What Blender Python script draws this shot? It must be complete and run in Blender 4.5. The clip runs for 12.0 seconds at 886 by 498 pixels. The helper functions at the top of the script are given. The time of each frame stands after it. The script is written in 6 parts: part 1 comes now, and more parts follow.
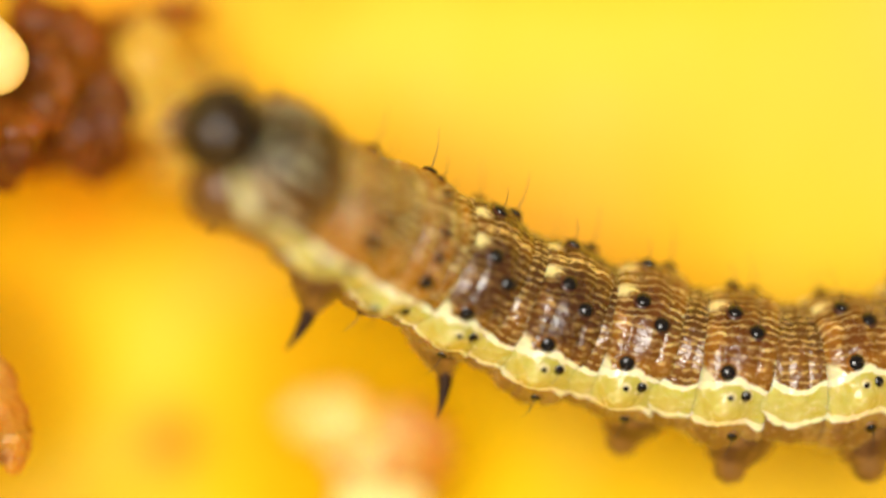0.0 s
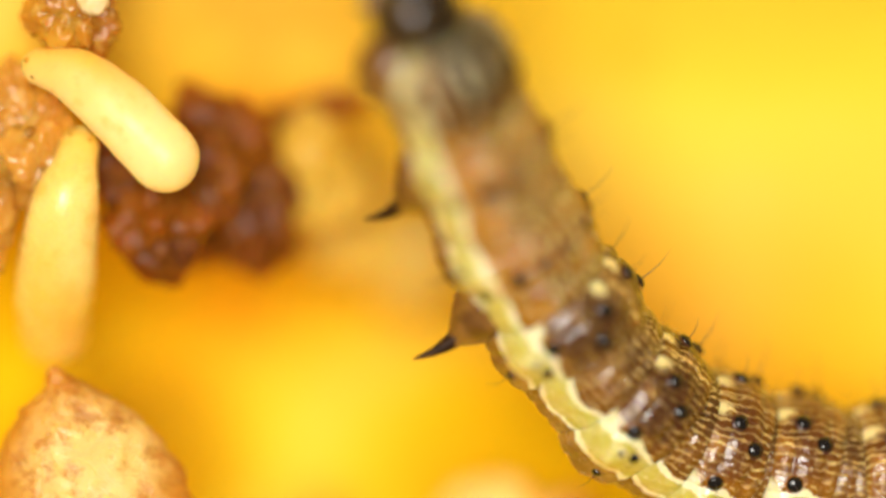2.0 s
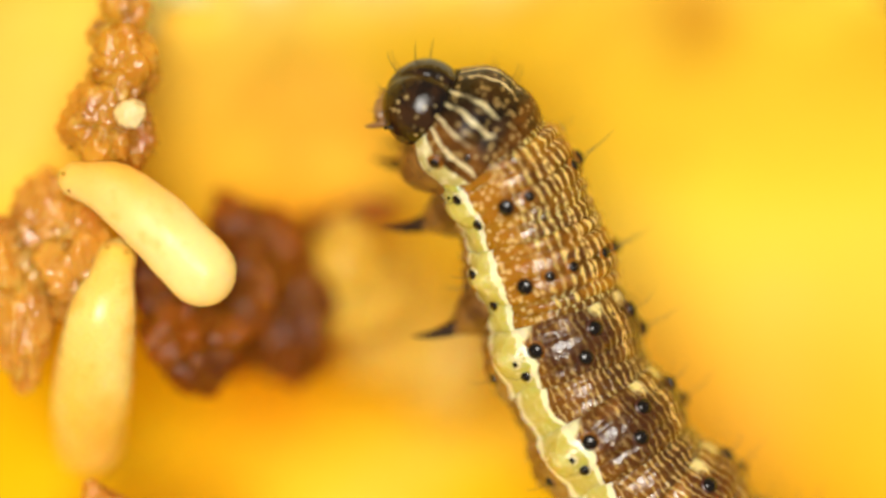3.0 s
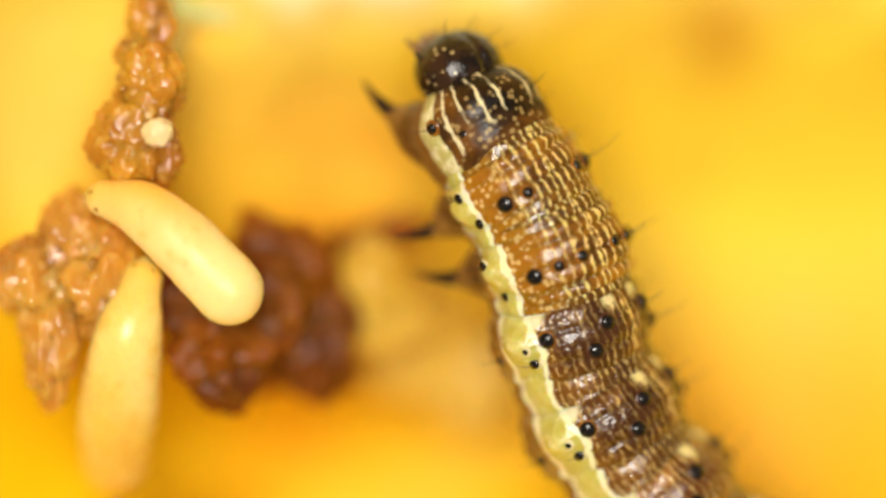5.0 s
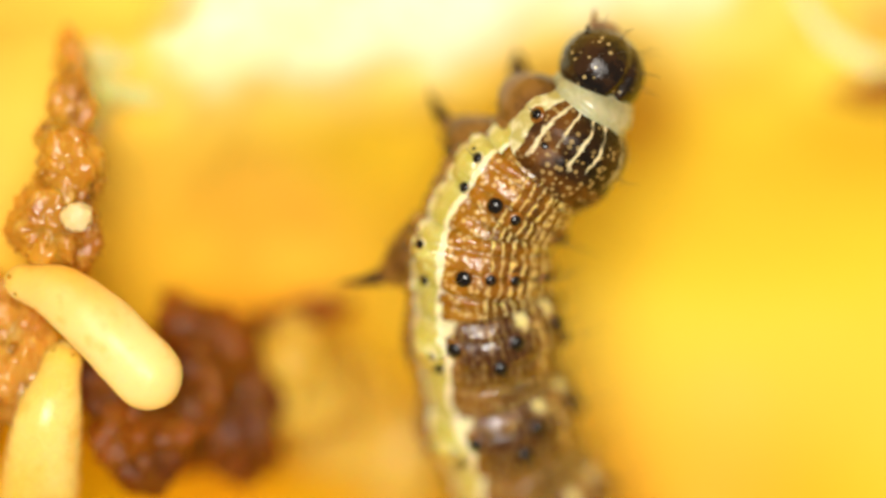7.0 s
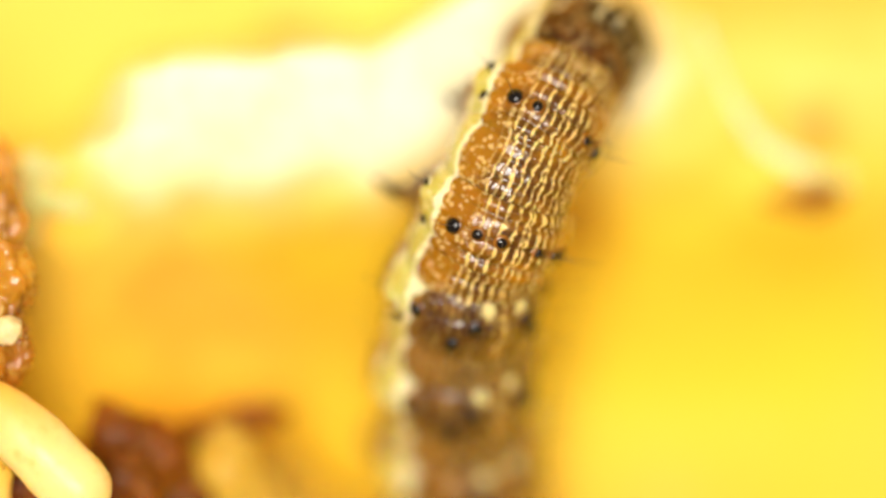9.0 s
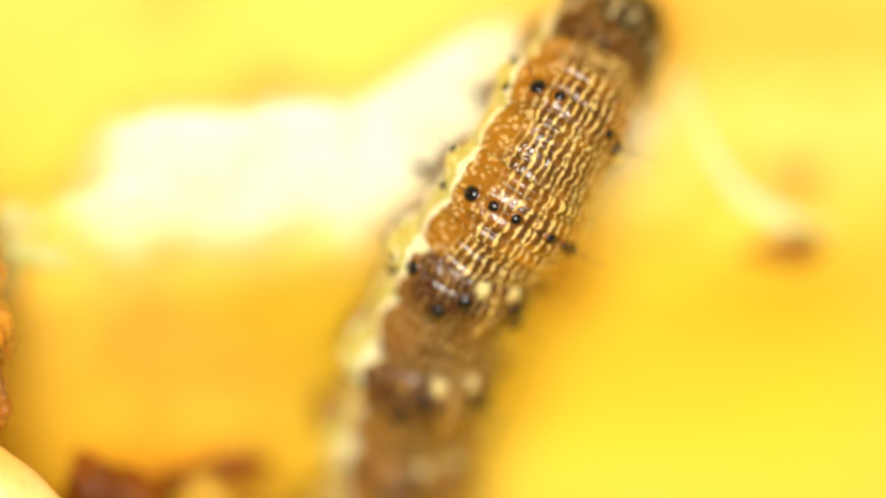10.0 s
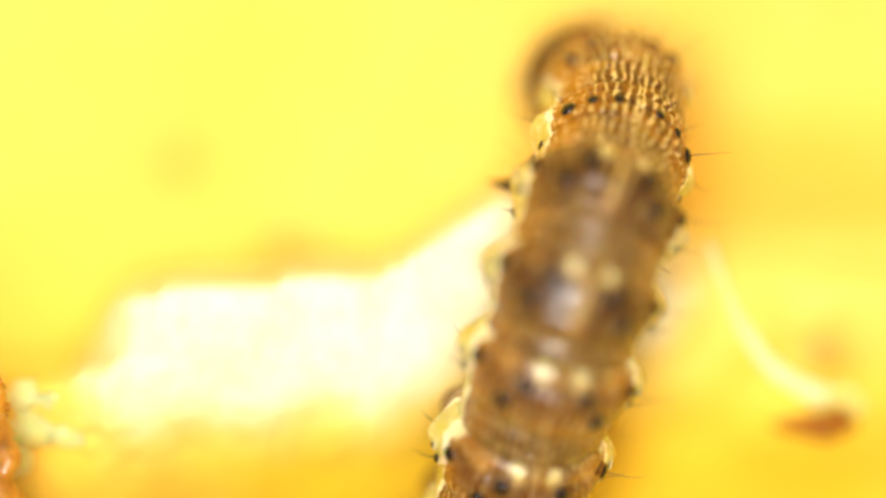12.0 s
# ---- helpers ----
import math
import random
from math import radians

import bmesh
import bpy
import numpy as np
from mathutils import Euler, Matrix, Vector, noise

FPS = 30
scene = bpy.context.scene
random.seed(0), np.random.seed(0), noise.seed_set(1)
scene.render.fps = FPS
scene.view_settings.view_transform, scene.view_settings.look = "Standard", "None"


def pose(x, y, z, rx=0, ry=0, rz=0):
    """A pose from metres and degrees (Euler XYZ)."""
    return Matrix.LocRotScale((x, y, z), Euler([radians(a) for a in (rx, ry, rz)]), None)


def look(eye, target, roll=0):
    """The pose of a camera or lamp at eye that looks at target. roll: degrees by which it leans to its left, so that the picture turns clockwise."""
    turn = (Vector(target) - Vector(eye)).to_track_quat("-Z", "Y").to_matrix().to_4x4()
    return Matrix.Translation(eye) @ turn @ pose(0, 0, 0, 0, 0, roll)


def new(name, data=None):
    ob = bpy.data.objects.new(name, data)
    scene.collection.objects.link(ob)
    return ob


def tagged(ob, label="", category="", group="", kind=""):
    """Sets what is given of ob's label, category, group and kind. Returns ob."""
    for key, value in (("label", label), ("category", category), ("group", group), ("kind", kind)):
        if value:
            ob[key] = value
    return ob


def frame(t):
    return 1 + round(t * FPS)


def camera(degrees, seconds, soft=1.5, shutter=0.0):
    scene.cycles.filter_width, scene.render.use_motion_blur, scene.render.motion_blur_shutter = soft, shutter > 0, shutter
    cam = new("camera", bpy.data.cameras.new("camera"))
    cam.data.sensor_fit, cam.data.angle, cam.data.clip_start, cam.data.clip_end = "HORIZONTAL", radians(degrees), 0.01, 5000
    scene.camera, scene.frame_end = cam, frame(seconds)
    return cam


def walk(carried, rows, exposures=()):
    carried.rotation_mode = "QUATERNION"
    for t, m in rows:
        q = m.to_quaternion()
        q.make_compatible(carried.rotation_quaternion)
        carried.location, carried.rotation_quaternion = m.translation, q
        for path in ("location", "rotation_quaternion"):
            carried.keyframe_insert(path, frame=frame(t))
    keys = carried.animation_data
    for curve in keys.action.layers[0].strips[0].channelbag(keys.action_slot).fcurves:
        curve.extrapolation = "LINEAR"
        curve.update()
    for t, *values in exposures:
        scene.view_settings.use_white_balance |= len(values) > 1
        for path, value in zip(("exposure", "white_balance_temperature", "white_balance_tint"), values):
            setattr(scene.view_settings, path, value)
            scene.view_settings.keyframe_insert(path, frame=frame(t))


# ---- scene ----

MM = 0.001


def mm(x, y, z, rx=0, ry=0, rz=0):
    """A pose given in millimetres and degrees."""
    return pose(x * MM, y * MM, z * MM, rx, ry, rz)


# ---- camera: a macro lens held 100 mm above the cut pepper ----
cam = camera(11.935, 12.0, soft=2.9)
cam.data.dof.use_dof = True
cam.data.dof.focus_distance = 0.1
cam.data.dof.aperture_fstop = 10.5
EXPOSURES = [(0, -0.34), (3, -0.40), (5, -0.46), (7, -0.42), (9, -0.28), (10.5, -0.20), (11, -0.15), (12, -0.15)]
# -- rows of the camera
walk(cam, [
    (0, mm(5.53, -5.40, 100.00)), (0.5, mm(3.33, -5.68, 100.00)), (1, mm(2.17, -5.08, 100.00)), (1.5, mm(1.03, -4.56, 100.00)),
    (2, mm(1.51, -3.12, 100.00)), (2.5, mm(1.23, -2.16, 100.00)), (3, mm(0.64, -0.44, 100.00)), (3.2, mm(0.43, 0.11, 100.00)),
    (4.8, mm(0.12, 0.03, 100.00)), (5, mm(0.00, 0.00, 100.00)), (5.5, mm(0.00, 0.00, 100.00)), (6, mm(0.40, 0.27, 100.00)),
    (6.5, mm(1.17, 1.05, 100.00)), (7, mm(1.91, 2.00, 100.00)), (7.2, mm(2.21, 2.23, 100.00)), (8.8, mm(3.21, 4.40, 100.00)),
    (9, mm(3.57, 4.68, 100.00)), (9.5, mm(4.08, 5.53, 100.00)), (10, mm(4.09, 5.95, 100.00)), (10.5, mm(3.91, 6.56, 100.00)),
    (11, mm(3.77, 9.13, 97.50)), (11.5, mm(3.91, 10.00, 97.50)), (12, mm(3.51, 10.23, 97.50)),
], EXPOSURES)
# -- end of the rows

# ---- light: one desk lamp beside the lens, and a dim room ----
world = bpy.data.worlds.new("room")
scene.world = world
world.use_nodes = True
world.node_tree.nodes["Background"].inputs["Color"].default_value = (1.0, 0.93, 0.82, 1)
world.node_tree.nodes["Background"].inputs["Strength"].default_value = 0.26


def lamp(name, watts, size, eye, target, colour):
    data = bpy.data.lights.new(name, "AREA")
    data.shape, data.size, data.energy, data.color = "DISK", size * MM, watts, colour
    ob = new(name, data)
    ob.matrix_world = look([c * MM for c in eye], [c * MM for c in target])
    return tagged(ob, "round warm white desk lamp above the cut pepper", "lamp", kind="structure")


lamp("desk_lamp", 0.52, 80, (-12, 11, 170), (1, 3, -6), (1.0, 0.95, 0.86))


# ---- materials ----
def nodes_of(name):
    m = bpy.data.materials.new(name)
    m.use_nodes = True
    return m, m.node_tree.nodes, m.node_tree.links, m.node_tree.nodes["Principled BSDF"]


class Net:
    """Short hand for building node trees."""

    def __init__(self, name):
        self.m, self.n, self.l, self.b = nodes_of(name)

    def put(self, socket, value):
        if isinstance(value, bpy.types.NodeSocket):
            self.l.new(value, socket)
        elif isinstance(value, tuple) and len(value) == 3 and socket.type == "RGBA":
            socket.default_value = (*value, 1)
        else:
            socket.default_value = value

    def math(self, op, a, b=0.0, clamp=False):
        k = self.n.new("ShaderNodeMath")
        k.operation, k.use_clamp = op, clamp
        self.put(k.inputs[0], a), self.put(k.inputs[1], b)
        return k.outputs[0]

    def object_xyz(self):
        c = self.n.new("ShaderNodeTexCoord").outputs["Object"]
        k = self.n.new("ShaderNodeSeparateXYZ")
        self.l.new(c, k.inputs[0])
        return c, k.outputs

    def noise(self, vector, scale, detail=3.0, rough=0.55, warp=0.0):
        k = self.n.new("ShaderNodeTexNoise")
        self.l.new(vector, k.inputs["Vector"])
        k.inputs["Scale"].default_value, k.inputs["Detail"].default_value = scale, detail
        k.inputs["Roughness"].default_value, k.inputs["Distortion"].default_value = rough, warp
        return k.outputs["Fac"]

    def cells(self, vector, scale, feature="F1"):
        k = self.n.new("ShaderNodeTexVoronoi")
        k.feature = feature
        self.l.new(vector, k.inputs["Vector"])
        k.inputs["Scale"].default_value = scale
        return k.outputs["Distance"]

    def span(self, value, a, b, c=0.0, d=1.0):
        k = self.n.new("ShaderNodeMapRange")
        k.interpolation_type = "SMOOTHSTEP"
        self.put(k.inputs[0], value)
        for s, v in zip(k.inputs[1:5], (a, b, c, d)):
            self.put(s, v)
        return k.outputs[0]

    def mix(self, f, a, b):
        k = self.n.new("ShaderNodeMix")
        k.data_type = "RGBA"
        self.put(k.inputs[0], f), self.put(k.inputs[6], a), self.put(k.inputs[7], b)
        return k.outputs[2]

    def bump(self, height, depth, strength=1.0):
        k = self.n.new("ShaderNodeBump")
        k.inputs["Strength"].default_value, k.inputs["Distance"].default_value = strength, depth
        self.l.new(height, k.inputs["Height"])
        self.l.new(k.outputs[0], self.b.inputs["Normal"])

    def done(self, colour, rough=0.5, sss=0.0, radius=(1, 0.5, 0.2), reach=0.4, coat=0.0, specular=0.5):
        self.put(self.b.inputs["Base Color"], colour)
        self.put(self.b.inputs["Roughness"], rough)
        self.b.inputs["Specular IOR Level"].default_value = specular
        self.b.inputs["Coat Weight"].default_value = coat
        self.b.inputs["Coat Roughness"].default_value = 0.12
        if sss:
            self.b.inputs["Subsurface Weight"].default_value = sss
            self.b.inputs["Subsurface Radius"].default_value = radius
            self.b.inputs["Subsurface Scale"].default_value = reach * MM
        return self.m


def soft_flesh(name, a, b, c, big, small, rough=0.4, sss=0.0, reach=0.6, depth=0.05, coat=0.0, specular=0.35):
    """Plant flesh or pulp: two colours in large clouds, a third in fine specks."""
    k = Net(name)
    v, _ = k.object_xyz()
    cloud = k.span(k.noise(v, big, 2.0), 0.35, 0.65)
    speck = k.span(k.noise(v, small, 4.0), 0.52, 0.75)
    colour = k.mix(k.math("MULTIPLY", speck, 0.6), k.mix(cloud, a, b), c)
    k.bump(k.noise(v, small * 0.6, 5.0, 0.6), depth * MM)
    return k.done(colour, k.span(k.noise(v, small), 0.3, 0.7, rough - 0.1, rough + 0.15), sss, reach=reach, coat=coat, specular=specular)


def wall_material():
    k = Net("yellow_pepper_flesh")
    v, (x, y, z) = k.object_xyz()
    cloud = k.span(k.noise(v, 75, 2.0, 0.5, 0.6), 0.36, 0.66)
    orange_share = k.n.new("ShaderNodeAttribute")
    orange_share.attribute_name = "orange_share"
    stain = k.n.new("ShaderNodeAttribute")
    stain.attribute_name = "stain"
    cloud = k.math("ADD", k.math("MULTIPLY", cloud, 0.35), k.math("MULTIPLY", orange_share.outputs["Fac"], 0.65), True)
    colour = k.mix(cloud, (0.88, 0.56, 0.004), (0.86, 0.36, 0.003))
    # light: how brightly lit the floor looks, painted in as a paler yellow
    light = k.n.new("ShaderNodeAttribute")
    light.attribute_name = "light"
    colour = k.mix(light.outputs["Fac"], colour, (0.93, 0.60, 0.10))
    colour = k.mix(k.math("MULTIPLY", orange_share.outputs["Fac"], -1.2, True), colour, (0.90, 0.62, 0.018))
    colour = k.mix(stain.outputs["Fac"], colour, (0.50, 0.17, 0.010))
    # bruised tawny flecks here and there
    bruise = k.span(k.noise(v, 190, 2.0), 0.70, 0.84)
    colour = k.mix(k.math("MULTIPLY", bruise, 0.4), colour, (0.62, 0.24, 0.010))
    speck = k.span(k.noise(v, 900, 4.0), 0.5, 0.8)
    colour = k.mix(k.math("MULTIPLY", speck, 0.2), colour, (0.88, 0.62, 0.04))
    a = k.n.new("ShaderNodeAttribute")
    a.attribute_name = "pith"
    pale = k.mix(k.span(k.noise(v, 500, 4.0), 0.35, 0.7), (0.94, 0.90, 0.64), (0.94, 0.84, 0.46))
    share = k.span(k.math("ADD", a.outputs["Fac"], k.math("MULTIPLY", k.math("SUBTRACT", k.noise(v, 700, 4.0), 0.5), 0.25)), 0.08, 1.0)
    colour = k.mix(k.span(share, 0.0, 0.5), colour, (0.92, 0.66, 0.13))
    colour = k.mix(k.span(share, 0.4, 1.0), colour, pale)
    k.bump(k.noise(v, 900, 5.0, 0.6), 0.10 * MM)
    return k.done(colour, k.span(k.noise(v, 800), 0.3, 0.7, 0.4, 0.6), specular=0.12)


WALL = wall_material()
RIB = soft_flesh("pale_pith", (0.90, 0.82, 0.46), (0.90, 0.74, 0.28), (0.92, 0.88, 0.66), 260, 1500, 0.45, 0.3, 1.0, 0.15)
SEED = soft_flesh("cream_seed_coat", (0.95, 0.50, 0.075), (0.97, 0.72, 0.27), (0.90, 0.40, 0.035), 260, 1900, 0.38, 0.4, 1.0, 0.04, specular=0.4)
GLASSY_SEED = soft_flesh("translucent_seed_coat", (0.88, 0.54, 0.08), (0.92, 0.68, 0.20), (0.82, 0.44, 0.04), 300, 1700, 0.28, 0.5, 1.2, 0.03, specular=0.4)
FRASS = soft_flesh("amber_wet_frass", (0.62, 0.28, 0.022), (0.38, 0.14, 0.011), (0.80, 0.50, 0.09), 420, 2600, 0.2, 0.6, 0.9, 0.06, specular=0.5)
DARK_FRASS = soft_flesh("dark_brown_frass", (0.24, 0.068, 0.003), (0.115, 0.026, 0.002), (0.36, 0.13, 0.008), 400, 2200, 0.38, 0.7, 1.5, 0.04, specular=0.22)
HEAP = soft_flesh("tan_wet_frass", (0.66, 0.31, 0.04), (0.42, 0.16, 0.018), (0.76, 0.47, 0.12), 460, 2200, 0.22, 0.6, 0.9, 0.06, specular=0.5)
GRIT = soft_flesh("amber_grit", (0.48, 0.20, 0.010), (0.20, 0.065, 0.005), (0.62, 0.34, 0.04), 900, 3000, 0.2, 0.0, depth=0.05, specular=0.5)
BRUISE = soft_flesh("dull_brown_bruise", (0.44, 0.17, 0.013), (0.30, 0.10, 0.007), (0.58, 0.25, 0.03), 900, 3000, 0.6, 0.3, 0.4, 0.05, specular=0.15)
TORN = soft_flesh("torn_yellow_pith", (0.90, 0.68, 0.16), (0.86, 0.58, 0.08), (0.92, 0.80, 0.36), 500, 2600, 0.22, 0.5, 0.8, 0.12, specular=0.5)
WET_PITH = soft_flesh("glistening_pith", (0.92, 0.76, 0.28), (0.90, 0.68, 0.17), (0.94, 0.86, 0.50), 420, 2200, 0.45, 0.8, 1.6, 0.06, specular=0.25)


def kernel_material():
    k = Net("orange_kernel_skin")
    v, (x, y, z) = k.object_xyz()
    out = k.math("SQRT", k.math("ADD", k.math("MULTIPLY", x, x), k.math("MULTIPLY", y, y)))
    out = k.math("ADD", out, k.math("MULTIPLY", k.math("SUBTRACT", k.noise(v, 700, 4.0), 0.5), 0.0016))
    colour = k.mix(k.span(out, 0.0008, 0.0024), (0.86, 0.56, 0.16), (0.62, 0.25, 0.02))
    colour = k.mix(k.span(k.noise(v, 1500, 5.0, 0.65), 0.46, 0.66, 0.0, 0.85), colour, (0.52, 0.20, 0.02))
    for px, py, size in ((-0.27, -1.3, 0.50), (1.75, -2.1, 0.36)):
        dx, dy = k.math("SUBTRACT", x, px * MM), k.math("SUBTRACT", y, py * MM)
        away = k.math("SQRT", k.math("ADD", k.math("MULTIPLY", dx, dx), k.math("MULTIPLY", k.math("MULTIPLY", dy, dy), 1.8)))
        away = k.math("ADD", away, k.math("MULTIPLY", k.math("SUBTRACT", k.noise(v, 1600, 3.0), 0.5), 0.0006))
        colour = k.mix(k.span(away, size * MM, size * 0.1 * MM), colour, (0.34, 0.11, 0.010))
    k.bump(k.noise(v, 1300, 6.0, 0.65, 0.8), 0.13 * MM)
    return k.done(colour, k.span(k.noise(v, 900), 0.3, 0.7, 0.25, 0.45), 0.6, reach=1.0, specular=0.4)


KERNEL = kernel_material()
CRUMB = soft_flesh("pale_crumb", (0.84, 0.62, 0.27), (0.86, 0.68, 0.36), (0.76, 0.48, 0.16), 1500, 5000, 0.5, 0.2, 0.3, 0.06)
PULP = soft_flesh("tan_pulp", (0.62, 0.35, 0.03), (0.72, 0.45, 0.06), (0.48, 0.22, 0.014), 350, 1600, 0.4, 0.3, 0.8, 0.1)
TABLE = soft_flesh("pale_board", (0.55, 0.5, 0.42), (0.5, 0.44, 0.36), (0.42, 0.36, 0.28), 40, 400, 0.5)


def skin_material(name, patch, low, high, amount, wave_height=5.5, dash=0.0, dark=(0.075, 0.025, 0.003), mid=(0.30, 0.125, 0.010), line=(0.80, 0.56, 0.18), creases=6600.0, whole=0.0, reach=0.75, pitch=0.95, upper=75.0, lower=109.0, corner=0.0, bare=90.0, dotted=0.15):
    """bare: the angle past which the lines end; patch: the colour of the saddle between the angles low and high in the middle of a ring; upper and lower: the borders of the flank band."""
    k = Net(name)
    v, (x, y, z) = k.object_xyz()
    # angle round the body: 0 on the back, 90 on the flank, 180 below
    angle = k.math("MULTIPLY", k.math("ARCTAN2", k.math("ABSOLUTE", y), z), 57.2958)
    wob = k.math("SUBTRACT", k.noise(v, 1700, 2.0), 0.5)
    fine = k.math("SUBTRACT", k.noise(v, 5600, 2.0), 0.5)
    a = k.math("ADD", angle, k.math("ADD", k.math("MULTIPLY", wob, 12.0), k.math("MULTIPLY", fine, 4.5)))
    scallop = k.math("MULTIPLY", k.math("COSINE", k.math("MULTIPLY", x, 2855.0)), wave_height)
    # thin cream lines that run along the back, beaded, and broken at the folds
    wave = k.math("SINE", k.math("MULTIPLY", a, pitch))
    folds = k.span(k.math("ABSOLUTE", k.math("SINE", k.math("ADD", k.math("MULTIPLY", x, creases), k.math("MULTIPLY", wob, 2.6)))), 0.12, 0.42)
    breaks = k.math("MULTIPLY", k.span(k.noise(v, 2600, 2.0), 0.34, 0.46), folds)
    breaks = k.math("ADD", k.math("MULTIPLY", breaks, 1.0 - whole), k.math("MULTIPLY", k.span(a, 64, 42), whole))
    beads = k.math("ADD", 0.12, k.math("MULTIPLY", k.noise(v, 4200, 1.0), 0.55))
    lines = k.math("MULTIPLY", k.span(wave, beads, k.math("ADD", beads, 0.36)), k.math("MULTIPLY", breaks, k.span(a, bare + 8, bare - 6)))
    brown = k.mix(k.span(k.noise(v, 900, 3.0), 0.35, 0.65), dark, mid)
    brown = k.mix(k.span(k.noise(v, 4800, 3.0), 0.52, 0.72, 0.0, 0.55), brown, mid)
    saddle = k.math("MULTIPLY", k.span(k.math("ABSOLUTE", k.math("ADD", x, k.math("MULTIPLY", wob, 0.0022))), reach * 1.1 * MM, reach * 0.3 * MM), k.math("MULTIPLY", k.span(a, low - 5, low + 5), k.span(a, high + 6, high - 6)))
    saddle = k.math("MULTIPLY", saddle, amount)
    brown = k.mix(saddle, brown, patch)
    lines = k.math("MULTIPLY", lines, k.math("SUBTRACT", 1.0, k.math("MULTIPLY", saddle, 0.9)))
    back = k.mix(lines, brown, line)
    # a broad broken stripe on each side of the middle of the back
    stripe = k.math("MULTIPLY", k.span(k.math("ABSOLUTE", k.math("SUBTRACT", a, 14.0)), 6.5, 2.5), k.math("MULTIPLY", k.span(k.math("ADD", x, k.math("MULTIPLY", fine, 0.0006)), 0.00042, 0.00068), dash))
    back = k.mix(stripe, back, (0.86, 0.70, 0.30))
    dots = k.math("MULTIPLY", k.span(k.cells(v, 6000), 0.46, 0.30), k.math("MULTIPLY", k.span(a, 32, 46), k.span(k.noise(v, 2400, 1.0), 0.34, 0.48)))
    back = k.mix(k.math("MULTIPLY", dots, dotted), back, (0.84, 0.58, 0.22))
    # a cream corner where the band meets the fold in front
    tip = k.math("MULTIPLY", k.span(k.math("ADD", x, k.math("MULTIPLY", wob, 0.0010)), 0.00052, 0.00074), k.math("MULTIPLY", k.span(a, 63, 71), corner))
    back = k.mix(tip, back, (0.90, 0.80, 0.46))
    a = k.math("ADD", k.math("ADD", angle, k.math("MULTIPLY", wob, 9.0)), k.math("ADD", scallop, k.math("MULTIPLY", fine, 4.0)))
    # the pale band along the flank, with whiter borders
    inside = k.mix(k.span(k.noise(v, 1300, 3.0), 0.3, 0.7), (0.54, 0.45, 0.075), (0.66, 0.57, 0.18))
    inside = k.mix(k.span(k.noise(v, 5000, 3.0), 0.50, 0.75, 0.0, 0.6), inside, (0.76, 0.68, 0.32))
    rim = k.math("ADD", 3.2, k.math("MULTIPLY", k.noise(v, 2600, 2.0), 4.2))
    top = k.math("SUBTRACT", a, upper)
    low_side = k.math("SUBTRACT", lower, a)
    edge = k.math("ADD", k.span(top, k.math("ADD", rim, 1.2), rim), k.span(low_side, rim, k.math("SUBTRACT", rim, 1.4)), True)
    band = k.mix(edge, inside, (0.92, 0.83, 0.50))
    # the belly
    belly = k.mix(k.span(k.noise(v, 1100, 3.0), 0.35, 0.65), (0.22, 0.10, 0.018), (0.40, 0.23, 0.06))
    belly = k.mix(k.span(k.noise(v, 3800, 3.0), 0.50, 0.75, 0.0, 0.6), belly, (0.46, 0.30, 0.10))
    colour = k.mix(k.span(top, 0.0, 1.4), back, band)
    colour = k.mix(k.span(low_side, 0.0, -2.2), colour, belly)
    above = k.span(angle, 76, 70)
    grain = k.math("ADD", k.math("MULTIPLY", k.noise(v, 3900, 2.0), 1.2), k.math("MULTIPLY", k.math("MULTIPLY", lines, above), 0.5))
    grain = k.math("ADD", grain, k.math("MULTIPLY", k.noise(v, 1300, 2.0), 2.4))
    grain = k.math("ADD", grain, k.math("MULTIPLY", k.cells(v, 7600), 0.25))
    k.bump(grain, 0.040 * MM)
    return k.done(colour, k.span(k.noise(v, 2500), 0.3, 0.7, 0.12, 0.30), 0.7, (1.0, 0.60, 0.16), 0.55, specular=0.55)


